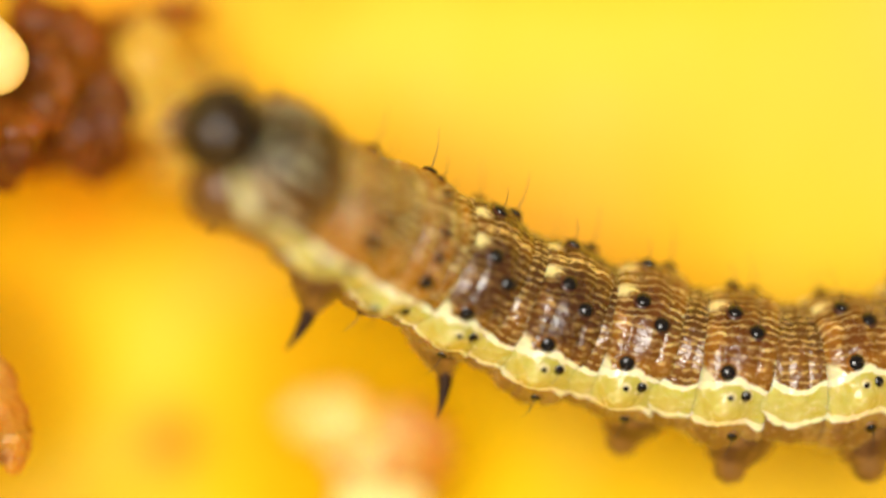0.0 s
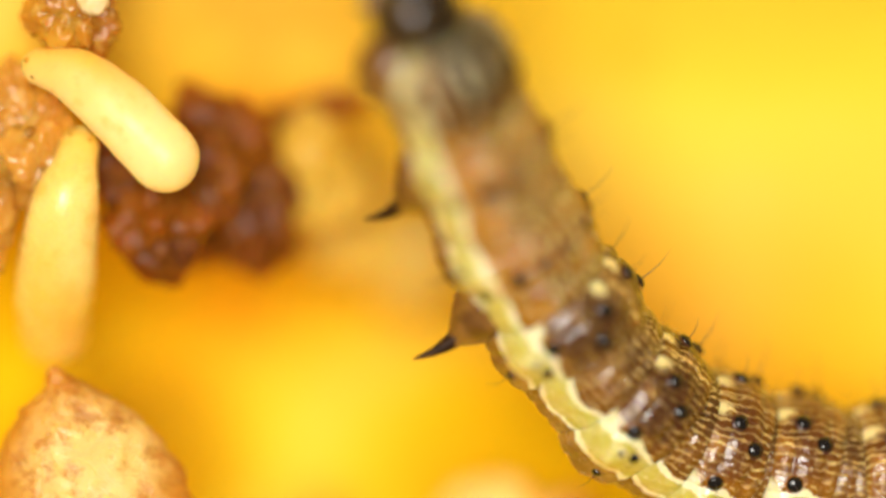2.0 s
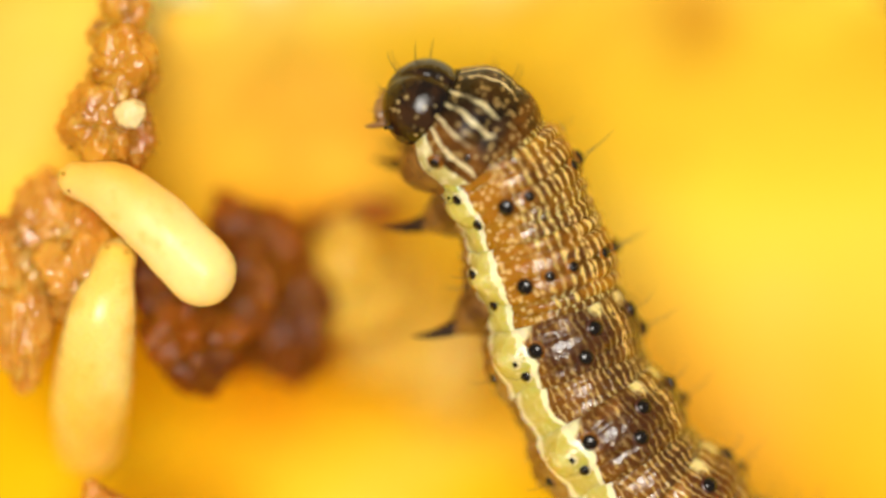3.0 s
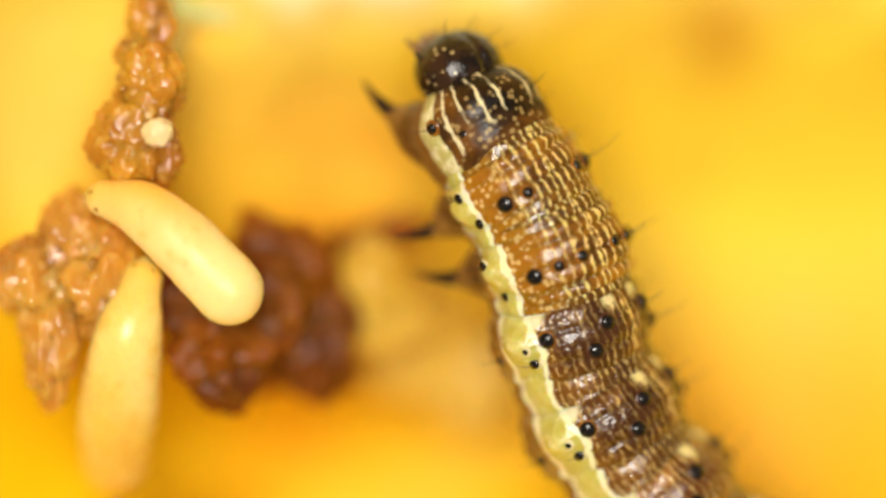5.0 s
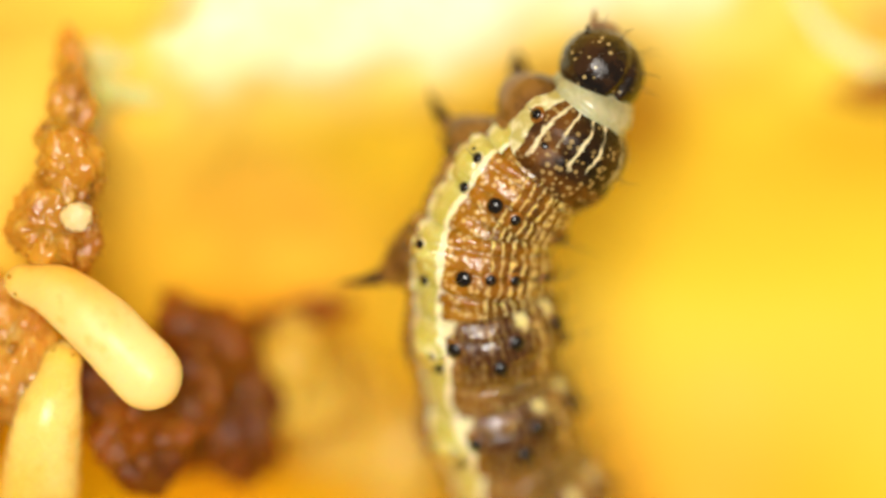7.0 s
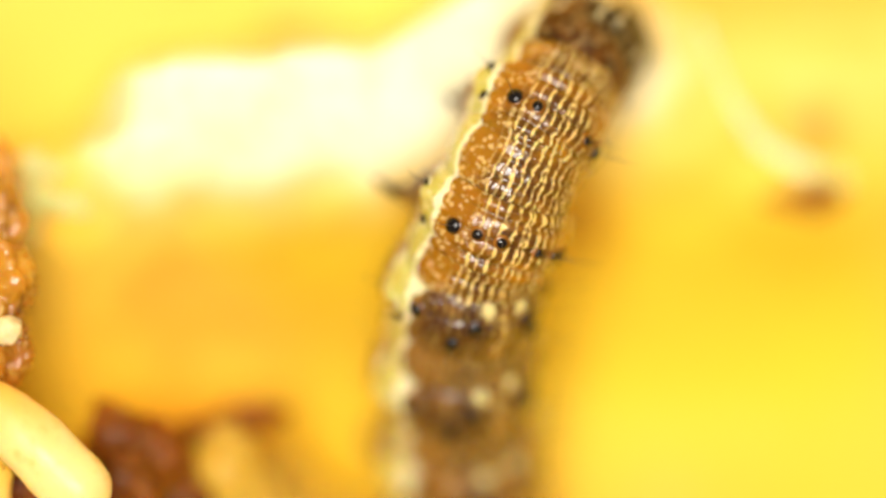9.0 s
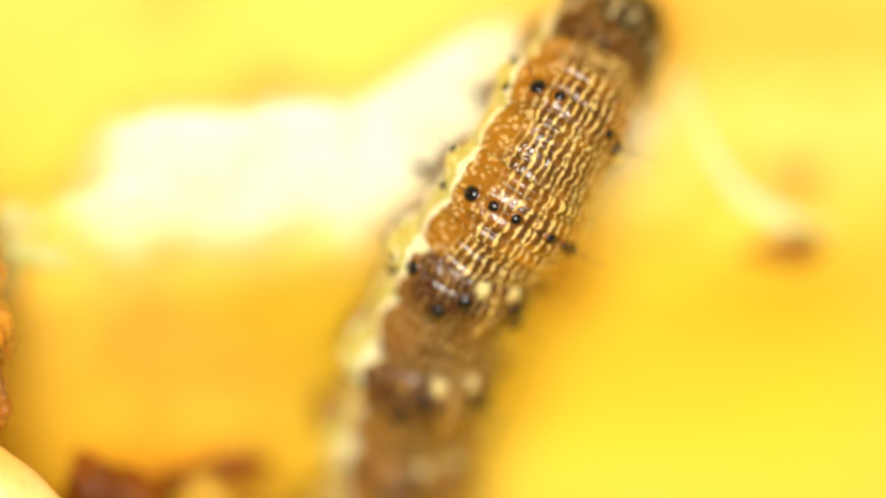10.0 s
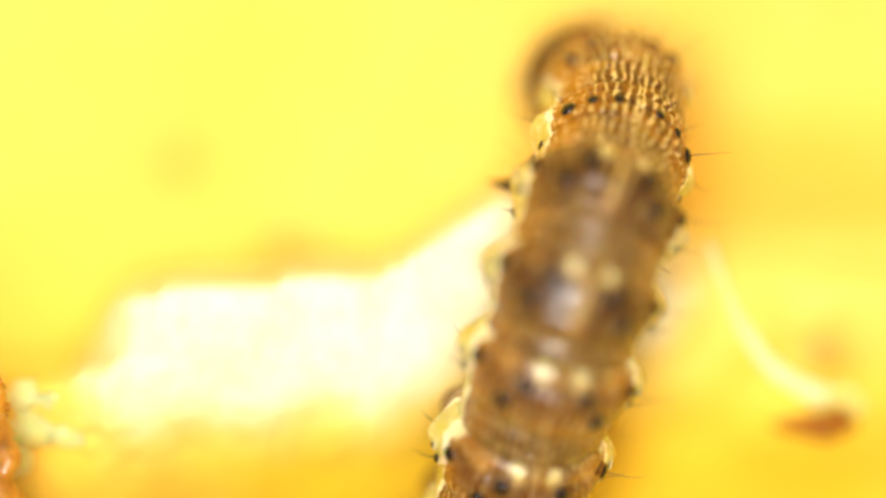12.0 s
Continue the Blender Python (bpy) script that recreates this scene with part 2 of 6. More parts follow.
def shield_material():
    k = Net("dark_shield_skin")
    v, (x, y, z) = k.object_xyz()
    angle = k.math("MULTIPLY", k.math("ARCTAN2", k.math("ABSOLUTE", y), z), 57.2958)
    wob = k.math("SUBTRACT", k.noise(v, 1500, 2.0), 0.5)
    fine = k.math("SUBTRACT", k.noise(v, 5000, 2.0), 0.5)
    a = k.math("ADD", angle, k.math("ADD", k.math("MULTIPLY", wob, 13.0), k.math("MULTIPLY", fine, 5.0)))
    skin = k.mix(k.span(k.noise(v, 1400, 3.0), 0.35, 0.65), (0.048, 0.017, 0.003), (0.165, 0.060, 0.006))
    dark = k.mix(k.span(k.noise(v, 1600, 3.0), 0.4, 0.6), (0.008, 0.004, 0.002), (0.036, 0.014, 0.003))
    plate = k.math("MULTIPLY", k.span(k.math("ADD", x, k.math("MULTIPLY", wob, 0.0012)), -0.00070, -0.00025), k.span(a, 58, 40))
    back = k.mix(plate, skin, dark)
    dots = k.math("MULTIPLY", k.span(k.cells(v, 5600), 0.42, 0.28), k.span(k.noise(v, 2200, 1.0), 0.38, 0.50))
    back = k.mix(k.math("MULTIPLY", dots, 0.6), back, (0.50, 0.34, 0.12))
    # pale streaks that run back from the head
    for at, wide, end in ((16, 2.2, -0.2), (34, 2.4, -0.35), (52, 2.0, -0.1), (69, 2.6, -0.7)):
        streak = k.math("MULTIPLY", k.span(k.math("ABSOLUTE", k.math("SUBTRACT", a, float(at))), wide, wide * 0.45), k.span(k.math("ADD", x, k.math("MULTIPLY", fine, 0.0005)), end * MM, (end + 0.2) * MM))
        streak = k.math("MULTIPLY", streak, k.span(k.noise(v, 2300, 1.0), 0.34, 0.46, 0.25, 0.95))
        back = k.mix(streak, back, (0.80, 0.68, 0.38))
    band = k.mix(k.span(k.noise(v, 2600, 3.0), 0.4, 0.65), (0.50, 0.42, 0.13), (0.84, 0.76, 0.46))
    side = k.mix(k.span(a, 100, 104), band, (0.24, 0.11, 0.02))
    colour = k.mix(k.span(a, 79, 81), back, side)
    k.bump(k.math("ADD", k.math("MULTIPLY", k.cells(v, 4500), 0.5), k.math("MULTIPLY", k.noise(v, 5200, 3.0), 0.8)), 0.022 * MM)
    return k.done(colour, k.span(k.noise(v, 2500), 0.3, 0.7, 0.26, 0.48), 0.2, reach=0.2, specular=0.2)


def plain(name, a, b, scale, rough, specular=0.5, depth=0.01):
    k = Net(name)
    v, _ = k.object_xyz()
    k.bump(k.noise(v, scale * 2, 4.0), depth * MM)
    return k.done(k.mix(k.span(k.noise(v, scale, 3.0), 0.35, 0.65), a, b), rough, specular=specular)


SKIN = skin_material("striped_caterpillar_skin", (0.2, 0.08, 0.015), 0, 10, 0.0, -3.5, dark=(0.105, 0.036, 0.003), mid=(0.38, 0.158, 0.006), line=(0.90, 0.64, 0.21), whole=0.35, pitch=0.8, bare=46.0, dotted=0.65)
# brown fold skin, darkened further for the shade on the down-tilted rear
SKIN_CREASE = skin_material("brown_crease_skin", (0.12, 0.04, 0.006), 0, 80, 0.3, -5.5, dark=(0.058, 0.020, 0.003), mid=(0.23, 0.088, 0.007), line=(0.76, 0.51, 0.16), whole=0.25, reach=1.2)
SKIN_ABDOMEN = skin_material("saddled_abdomen_skin", (0.12, 0.032, 0.004), -20, 64, 0.75, dash=0.9, dark=(0.085, 0.028, 0.003), mid=(0.32, 0.125, 0.009), line=(0.84, 0.60, 0.21), creases=4200.0, whole=0.5, corner=0.8)
# dark saddle pattern; its browns also carry shade of the tilted segments
SKIN_SADDLE = skin_material("dark_saddled_skin", (0.068, 0.019, 0.003), 8, 66, 0.9, dash=0.95, dark=(0.060, 0.020, 0.003), mid=(0.21, 0.075, 0.006), line=(0.76, 0.52, 0.16), creases=4200.0, whole=0.35, reach=1.0, corner=0.9)
SKIN_THORAX = skin_material("tawny_thorax_skin", (0.36, 0.135, 0.007), 22, 66, 0.45, 3.0, dark=(0.105, 0.036, 0.003), mid=(0.39, 0.158, 0.006), line=(0.90, 0.64, 0.21), whole=0.3, pitch=0.72, bare=42.0, dotted=0.65)
SHIELD = shield_material()
NECK = soft_flesh("soft_neck_membrane", (0.33, 0.30, 0.15), (0.50, 0.46, 0.25), (0.24, 0.20, 0.09), 900, 2600, 0.3, 0.5, 0.6, 0.03, specular=0.45)
BLACK = plain("black_horn", (0.006, 0.004, 0.003), (0.012, 0.008, 0.005), 3000, 0.14)


def head_material():
    k = Net("mottled_dark_head")
    v, _ = k.object_xyz()
    colour = k.mix(k.span(k.noise(v, 1100, 4.0), 0.42, 0.66), (0.006, 0.004, 0.003), (0.042, 0.017, 0.005))
    fleck = k.span(k.cells(v, 5200), 0.30, 0.20)
    colour = k.mix(k.math("MULTIPLY", fleck, k.span(k.noise(v, 1700), 0.46, 0.56)), colour, (0.50, 0.36, 0.14))
    k.bump(k.math("ADD", k.noise(v, 5200, 4.0), k.math("MULTIPLY", k.noise(v, 1500, 2.0), 2.2)), 0.030 * MM)
    return k.done(colour, k.span(k.noise(v, 2600), 0.3, 0.7, 0.08, 0.17), specular=0.45)


HEAD = head_material()
CLAW = plain("brown_black_claw", (0.020, 0.008, 0.003), (0.055, 0.022, 0.006), 2600, 0.5, 0.15)
MOUTH = plain("brown_mouthparts", (0.20, 0.09, 0.03), (0.32, 0.17, 0.06), 2000, 0.3)
LEG = plain("brown_leg_skin", (0.11, 0.042, 0.007), (0.24, 0.11, 0.022), 1800, 0.28)
HALO = plain("tawny_halo", (0.34, 0.12, 0.009), (0.20, 0.066, 0.006), 2500, 0.25)
MAROON = plain("maroon_halo", (0.06, 0.015, 0.006), (0.12, 0.035, 0.010), 2000, 0.3)
CREAM = plain("cream_halo", (0.82, 0.72, 0.40), (0.72, 0.6, 0.28), 2500, 0.35)
HAIR = plain("dark_hair", (0.02, 0.014, 0.01), (0.05, 0.03, 0.015), 3000, 0.35)


# ---- mesh helpers, in millimetres ----
def mesh_of(name, verts, faces, mats, slots=None, smooth=True):
    me = bpy.data.meshes.new(name)
    me.from_pydata([Vector(p) * MM for p in verts], [], faces)
    for m in mats:
        me.materials.append(m)
    if slots:
        me.polygons.foreach_set("material_index", slots)
    me.polygons.foreach_set("use_smooth", [smooth] * len(me.polygons))
    me.update()
    return me


def part(name, me, parent, m=None, label=""):
    ob = new(name, me)
    ob.parent = parent
    if m is not None:
        ob.matrix_basis = m
    return tagged(ob, label)


def tube(points, radii, sides=16, squash=1.0, rough=0.0, grain=1.0, seed=0.0, caps=4):
    """Verts and faces of a round-ended tube along points; rough moves the skin by noise."""
    pts = [Vector(p) for p in points]
    rings = []
    for i, (p, r) in enumerate(zip(pts, radii)):
        d = (pts[min(i + 1, len(pts) - 1)] - pts[max(i - 1, 0)]).normalized()
        rings.append((p, r, d))
    first, last = rings[0], rings[-1]
    head, tail = [], []
    for j in range(1, caps + 1):
        a = j / caps * math.pi / 2 * 0.97
        head.insert(0, (first[0] - first[2] * first[1] * math.sin(a), first[1] * math.cos(a), first[2]))
        tail.append((last[0] + last[2] * last[1] * math.sin(a), last[1] * math.cos(a), last[2]))
    rings = head + rings + tail
    verts, faces = [], []
    up = Vector((0.03, 0.02, 1))
    for p, r, d in rings:
        u = d.cross(up).normalized()
        w = u.cross(d).normalized()
        for s in range(sides):
            t = 2 * math.pi * s / sides
            q = p + u * (r * math.cos(t)) + w * (r * squash * math.sin(t))
            if rough:
                q = q + (q - p).normalized() * rough * (noise.fractal(q * grain + Vector((seed, 0, 0)), 0.9, 2.1, 4))
            verts.append(q)
    for i in range(len(rings) - 1):
        for s in range(sides):
            n = (s + 1) % sides
            faces.append((i * sides + s, i * sides + n, (i + 1) * sides + n, (i + 1) * sides + s))
    faces.append(tuple(range(sides - 1, -1, -1)))
    faces.append(tuple(range((len(rings) - 1) * sides, len(rings) * sides)))
    return verts, faces


def lump(centre, size, rough, grain, seed, level=3, flat=0.0):
    """Verts and faces of an uneven lump."""
    bm = bmesh.new()
    bmesh.ops.create_icosphere(bm, subdivisions=level, radius=1)
    verts = []
    for v in bm.verts:
        d = v.co.normalized()
        k = 1 + rough * noise.fractal(d * grain + Vector((seed, seed * 0.7, 0)), 0.8, 2.2, 4)
        if flat:
            k += flat * (noise.cell(d * grain * 1.3 + Vector((0, seed, 0))) - 0.5)
        verts.append(Vector(centre) + Vector((d.x * size[0], d.y * size[1], d.z * size[2])) * k)
    faces = [tuple(v.index for v in f.verts) for f in bm.faces]
    bm.free()
    return verts, faces


def joined(pieces):
    verts, faces = [], []
    for v, f in pieces:
        n = len(verts)
        verts += v
        faces += [tuple(i + n for i in g) for g in f]
    return verts, faces


def thing(name, at, label, category, group="", kind=""):
    ob = new(name)
    ob.location = Vector(at) * MM
    ob.empty_display_size = MM
    return tagged(ob, label, category, group, kind)


# ---- the pepper: a hollow shell lying open side up on a board ----
def smooth_line(values, k):
    out = []
    for i in range(len(values) - 1):
        p = [values[min(max(j, 0), len(values) - 1)] for j in (i - 1, i, i + 1, i + 2)]
        for s in range(k):
            f = s / k
            out.append(0.5 * (2 * p[1] + (p[2] - p[0]) * f + (2 * p[0] - 5 * p[1] + 4 * p[2] - p[3]) * f * f + (3 * p[1] - p[0] - 3 * p[2] + p[3]) * f ** 3))
    return out + [values[-1]]


def smooth_path(pts, k):
    return list(zip(*[smooth_line([p[i] for p in pts], k) for i in range(3)]))


def ease(x, a, b):
    f = min(1.0, max(0.0, (x - a) / (b - a)))
    return f * f * (3 - 2 * f)


RIB_X = [-60, -5.5, -4.4, -1.0, 1.8, 5.0, 7.0, 9.0, 12.0, 20.0, 60.0]
RIB_Y = [7.2, 7.2, 7.5, 7.7, 8.0, 9.2, 9.2, 9.0, 9.0, 9.4, 14.0]
RIB_UP = [0.3, 0.6, 1.8, 1.9, 2.0, 2.7, 2.6, 2.3, 2.1, 2.2, 3.0]
RIB_TOP = [-4.0, -3.4, -3.1, -3.3, -3.6, -4.4, -5.0, -5.6, -6.2, -6.5, -3.0]


def rib_share(x, y):
    """The height of the pale rib at a place of the floor, and how pale it is there, 0 to 1."""
    yc, up = np.interp(x, RIB_X, RIB_Y), np.interp(x, RIB_X, RIB_UP)
    w = 0.30 * noise.noise(Vector((x * 0.4, 0.3, 1.7)))
    s = y - yc + w
    end = ease(x, -15.0, -4.0) if s < 0 else ease(x + 0.25 * w, -6.4, -3.8)
    fade = ease(x - 0.15 * abs(s), -7.4, -4.0) * (1 - 0.55 * ease(x, 7.0, 11.0))
    if s > 0:
        wide = ease(x, 5.5, 10.0)
        p = 1 - ease(s, up * (0.84 - 0.8 * wide), up * 1.05 + 3.0 * wide)
        return p * end, (1 - ease(s, up * (0.94 - 0.5 * wide), up * 1.12 + 1.5 * wide)) * fade
    return (1 - ease(-s, 0.3, 9.0)) ** 1.2 * end, (1 - ease(-s, -0.6, 4.8)) * fade


# brown scars (x, y, size, strength) and more orange flesh (x, y, size)
STAINS = [(-0.45, 10.0, 0.95, 0.55), (-3.2, 12.4, 0.8, 0.35), (7.0, 5.3, 1.2, 0.6), (12.9, 7.8, 0.8, 0.8), (-1.6, -10.45, 0.85, 1.0), (6.5, 2.0, 0.8, 0.2), (-0.8, -3.5, 1.9, 0.35), (-10.5, 8.5, 2.4, 0.25)]
ORANGER = [(9.5, -5.4, 3.2), (4.6, -4.4, 2.4), (-2.8, 1.8, 1.8), (-4.0, -5.0, 1.6)]
# yellower flesh (x, y, size)
YELLOWER = [(-3.5, -9.0, 2.6), (0.5, 5.4, 3.4), (7.0, 2.6, 4.4), (13.0, 3.0, 4.5)]


# swellings of the flesh under seeds and frass: x, y, half widths, height
MOUNDS = [(-9.5, 0.5, 4.0, 5.5, -1.6), (-4.2, -1.0, 3.4, 2.2, -4.6), (-7.0, -8.3, 1.9, 1.7, -1.6), (3.2, -10.4, 2.6, 2.2, -6.6), (12.6, 6.4, 2.0, 1.6, -6.4)]


def floor_height(x, y):
    r = math.hypot(x * 0.9, y)
    h = -11.0 + 24.0 * max(0.0, (r - 16.0) / 34.0) ** 2
    for u, w, a, b, top in MOUNDS:
        h += max(0.0, top - h) * math.exp(-((x - u) / a) ** 2 - ((y - w) / b) ** 2)
    h += 1.3 * noise.noise(Vector((x * 0.07, y * 0.07, 3.1))) + 0.4 * noise.noise(Vector((x * 0.22, y * 0.22, 7.7)))
    return h


def pepper_shell():
    n, half = 280, 48.0
    line = [half * (0.34 * u + 0.66 * u ** 3) for u in np.linspace(-1, 1, n + 1)]
    verts, faces, pith, stain, orange_share, light = [], [], [], [], [], []
    for k in (0, 1):
        for y0 in line:
            for x0 in line:
                s = max(abs(x0), abs(y0)) / max(math.hypot(x0, y0), 1e-6)
                s = 1 + (s - 1) * ease(max(abs(x0), abs(y0)), 18, 48)
                x, y = x0 * s, y0 * s
                h = floor_height(x, y)
                p = q = 0.0
                if k:
                    h -= 5.0 * (1 - ease(max(abs(x0), abs(y0)), 44, 48)) + 0.4
                    x, y = x * 1.09, y * 1.09
                else:
                    p, q = rib_share(x, y)
                    if p > 0:
                        top = np.interp(x, RIB_X, RIB_TOP) + 0.25 * noise.noise(Vector((x * 0.8, y * 0.8, 9.0))) + 0.07 * noise.noise(Vector((x * 3, y * 3, 2.0)))
                        top += 0.28 * noise.fractal(Vector((x * 1.6, y * 3.2, 4.0)), 0.8, 2.1, 4) * math.exp(-((x + 4.8) / 1.3) ** 2 - ((y - 6.2) / 1.5) ** 2)
                        h += p * (top - h)
                verts.append((x, y, h))
                pith.append(q)
                # painted-in light: a ramp along y and two pools; left patch is pale pith
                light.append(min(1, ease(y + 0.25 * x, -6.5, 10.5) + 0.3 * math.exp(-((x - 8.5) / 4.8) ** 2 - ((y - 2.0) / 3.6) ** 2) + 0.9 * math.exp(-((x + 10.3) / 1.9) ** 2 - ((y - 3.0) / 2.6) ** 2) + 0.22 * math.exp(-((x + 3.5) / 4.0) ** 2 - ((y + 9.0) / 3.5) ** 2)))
                stain.append(sum(b * math.exp(-((x - u) ** 2 + (y - w) ** 2) / c ** 2) for u, w, c, b in STAINS) if not k else 0)
                near = [min(1, sum(math.exp(-((x - u) ** 2 + (y - w) ** 2) / c ** 2) for u, w, c in spots)) for spots in (ORANGER, YELLOWER)]
                orange_share.append(near[0] - 0.6 * near[1] if not k else 0)
    m = n + 1
    for k in (0, 1):
        for j in range(n):
            for i in range(n):
                a = k * m * m + j * m + i
                q = (a, a + 1, a + m + 1, a + m)
                faces.append(q if k == 0 else q[::-1])
    edge = [i for i in range(n)] + [n + j * m for j in range(n)] + [n * m + n - i for i in range(n)] + [(n - j) * m for j in range(n)]
    for a, b in zip(edge, edge[1:] + edge[:1]):
        faces.append((a, b, b + m * m, a + m * m)[::-1])
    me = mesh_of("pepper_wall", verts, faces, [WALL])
    me.attributes.new("pith", "FLOAT", "POINT").data.foreach_set("value", pith)
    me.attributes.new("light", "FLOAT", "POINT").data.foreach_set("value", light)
    me.attributes.new("stain", "FLOAT", "POINT").data.foreach_set("value", stain)
    me.attributes.new("orange_share", "FLOAT", "POINT").data.foreach_set("value", orange_share)
    return tagged(new("pepper_wall", me), "yellow flesh of an opened bell pepper with a pale pith rib", "pepper", kind="structure")


pepper_shell()
board = new("board", mesh_of("board", *lump((0, 0, -24.0), (120, 120, 2.5), 0, 1, 0, 4), [TABLE]))
tagged(board, "pale board under the opened pepper", "board", kind="structure")


# ---- seeds and crumbs ----
def elongated_seed(name, pts, radii, label, turn, coat):
    t = thing(name, pts[0], label, "seed", "elongated seeds")
    rel = [Vector(p) - Vector(pts[0]) for p in pts]
    v, f = tube(smooth_path(rel, 5), smooth_line(radii, 5), 28, 0.85, 0.05, 0.9, turn, 6)
    part("seed_coat", mesh_of("seed_coat", v, f, [coat]), t)
    d = (rel[1] - rel[0]).normalized()
    v, f = lump(-d * radii[0] * 0.5, (radii[0] * 0.62, radii[0] * 0.6, radii[0] * 0.5), 0.30, 2.6, turn, 4, 0.12)
    part("hilum", mesh_of("hilum", v, f, [TORN]), t, None, "rough pale torn end")
    for k in range(4):
        a = 1.7 * k + turn
        p = -d * radii[0] * 0.2 + Vector((math.cos(a), math.sin(a), 0.9)) * radii[0] * 0.62
        part("fleck", mesh_of("fleck", *lump(p, (0.07, 0.06, 0.05), 0.3, 1.5, a, 2), [FRASS]), t)
    return t


elongated_seed("seed", [(-8.0, 1.2, -0.4), (-7.15, 0.92, -0.1), (-6.05, 0.06, 0.1), (-5.05, -0.98, 0.2)], [0.46, 0.70, 0.82, 0.84], "plump cream seed lying across brown frass", 1.0, SEED)
elongated_seed("seed", [(-7.2, -0.75, -1.0), (-7.5, -2.1, -0.85), (-7.8, -3.8, -1.8), (-8.0, -5.2, -3.2)], [0.5, 0.82, 0.95, 0.8], "cream seed tapering down into the cavity", 5.0, GLASSY_SEED)


def kernel():
    t = thing("kernel", (-6.7, -8.2, -1.0), "orange-brown pointed kernel with rough torn skin", "kernel")
    rows, sides = 60, 72
    verts, faces = [], []
    ys = [-2.6, -2.3, -1.9, -1.3, -0.4, 0.3, 0.9, 1.6, 2.0, 2.28]
    right = [0.95, 1.85, 2.25, 2.4, 2.05, 1.65, 1.2, 0.2, -0.6, -1.0]
    left = [0.2, -1.1, -1.8, -2.3, -2.46, -2.4, -2.05, -1.45, -1.25, -1.12]
    for i in range(rows + 1):
        f = i / rows
        y = -2.6 + 4.88 * (0.5 - 0.5 * math.cos(math.pi * f))
        a0, b0 = np.interp(y, ys, left), np.interp(y, ys, right)
        w = (b0 - a0) / 2
        for s in range(sides):
            a = 2 * math.pi * s / sides
            x, z = w * math.cos(a), (0.22 + 0.36 * w) * math.sin(a)
            p = Vector((x + (a0 + b0) / 2, y, z))
            p += Vector((x, 0, z)).normalized() * 0.16 * noise.fractal(p * 1.9, 0.7, 2.2, 6)
            verts.append(p)
    for i in range(rows):
        for s in range(sides):
            n = (s + 1) % sides
            faces.append((i * sides + s, i * sides + n, (i + 1) * sides + n, (i + 1) * sides + s))
    faces += [tuple(range(sides - 1, -1, -1)), tuple(range(rows * sides, (rows + 1) * sides))]
    part("skin", mesh_of("skin", verts, faces, [KERNEL]), t)
    def top_of(x, y):
        a0, b0 = np.interp(y, ys, left), np.interp(y, ys, right)
        w = (b0 - a0) / 2
        return (0.22 + 0.36 * w) * math.sqrt(max(0.02, 1 - ((x - (a0 + b0) / 2) / w) ** 2))

    for x, y, r in ((1.95, -1.85, 0.48),):
        part("bud", mesh_of("bud", *lump((x, y, 0.12), (r, r * 1.4, 0.4), 0.3, 1.3, x, 4), [KERNEL]), t, None, "tan bud on the kernel's side")
    return t


kernel()


def frass(name, label, lumps, material, grit, group, grains=0, seed=1):
    """A heap of sticky pellets: x, y, z, width, length, height; grains stick to their skins."""
    t = thing(name, lumps[0][:3], label, "frass", group)
    base = Vector(lumps[0][:3])
    rnd, bits = random.Random(seed), []
    for i, (x, y, z, a, b, c) in enumerate(lumps):
        v, f = lump(Vector((x, y, z)) - base, (a * 1.12, b * 1.15, c), 0.42, 1.2, x * 3.1 + y + i, 5, 0.05)
        part("pellet", mesh_of("pellet", v, f, [material]), t)
        for _ in range(grains):
            d = Vector((rnd.gauss(0, 1), rnd.gauss(0, 1), rnd.gauss(0.3, 0.8))).normalized()
            r = rnd.uniform(0.03, 0.03 + 0.13 * rnd.random())
            at = Vector((x + d.x * a * 1.1, y + d.y * b * 1.12, z + d.z * c)) - base
            bits.append(lump(at, (r, r * rnd.uniform(0.7, 1.3), r), 0.4, 1.5, rnd.random() * 50, 2))
    v, f = joined(bits)
    tagged(part("grit", mesh_of("grit", v, f, [grit]), t), kind="stuff")
    return t


frass("frass_column", "wet amber-brown frass heaped in a crumbly column", [
    (-7.0, 3.9, -1.0, 0.72, 0.85, 0.7), (-7.05, 5.3, -1.6, 0.46, 0.9, 0.5), (-7.1, 6.5, -2.4, 0.30, 0.7, 0.4), (-7.6, 2.5, -0.9, 0.75, 0.8, 0.7),
    (-6.9, 2.3, -0.9, 0.6, 0.8, 0.6), (-6.6, 4.0, -1.1, 0.45, 0.6, 0.5), (-7.4, 4.7, -1.3, 0.35, 0.4, 0.4)], FRASS, GRIT, "frass heaps", 22, 3)
frass("frass_heap", "amber-brown frass stuck between the seeds", [
    (-8.2, -0.7, -1.3, 0.8, 1.1, 0.7), (-9.4, -2.4, -1.3, 0.6, 1.3, 0.5), (-9.9, -0.7, -1.4, 0.8, 0.8, 0.6), (-8.9, 0.3, -1.6, 0.6, 0.9, 0.6)], HEAP, GRIT, "frass heaps", 9, 5)
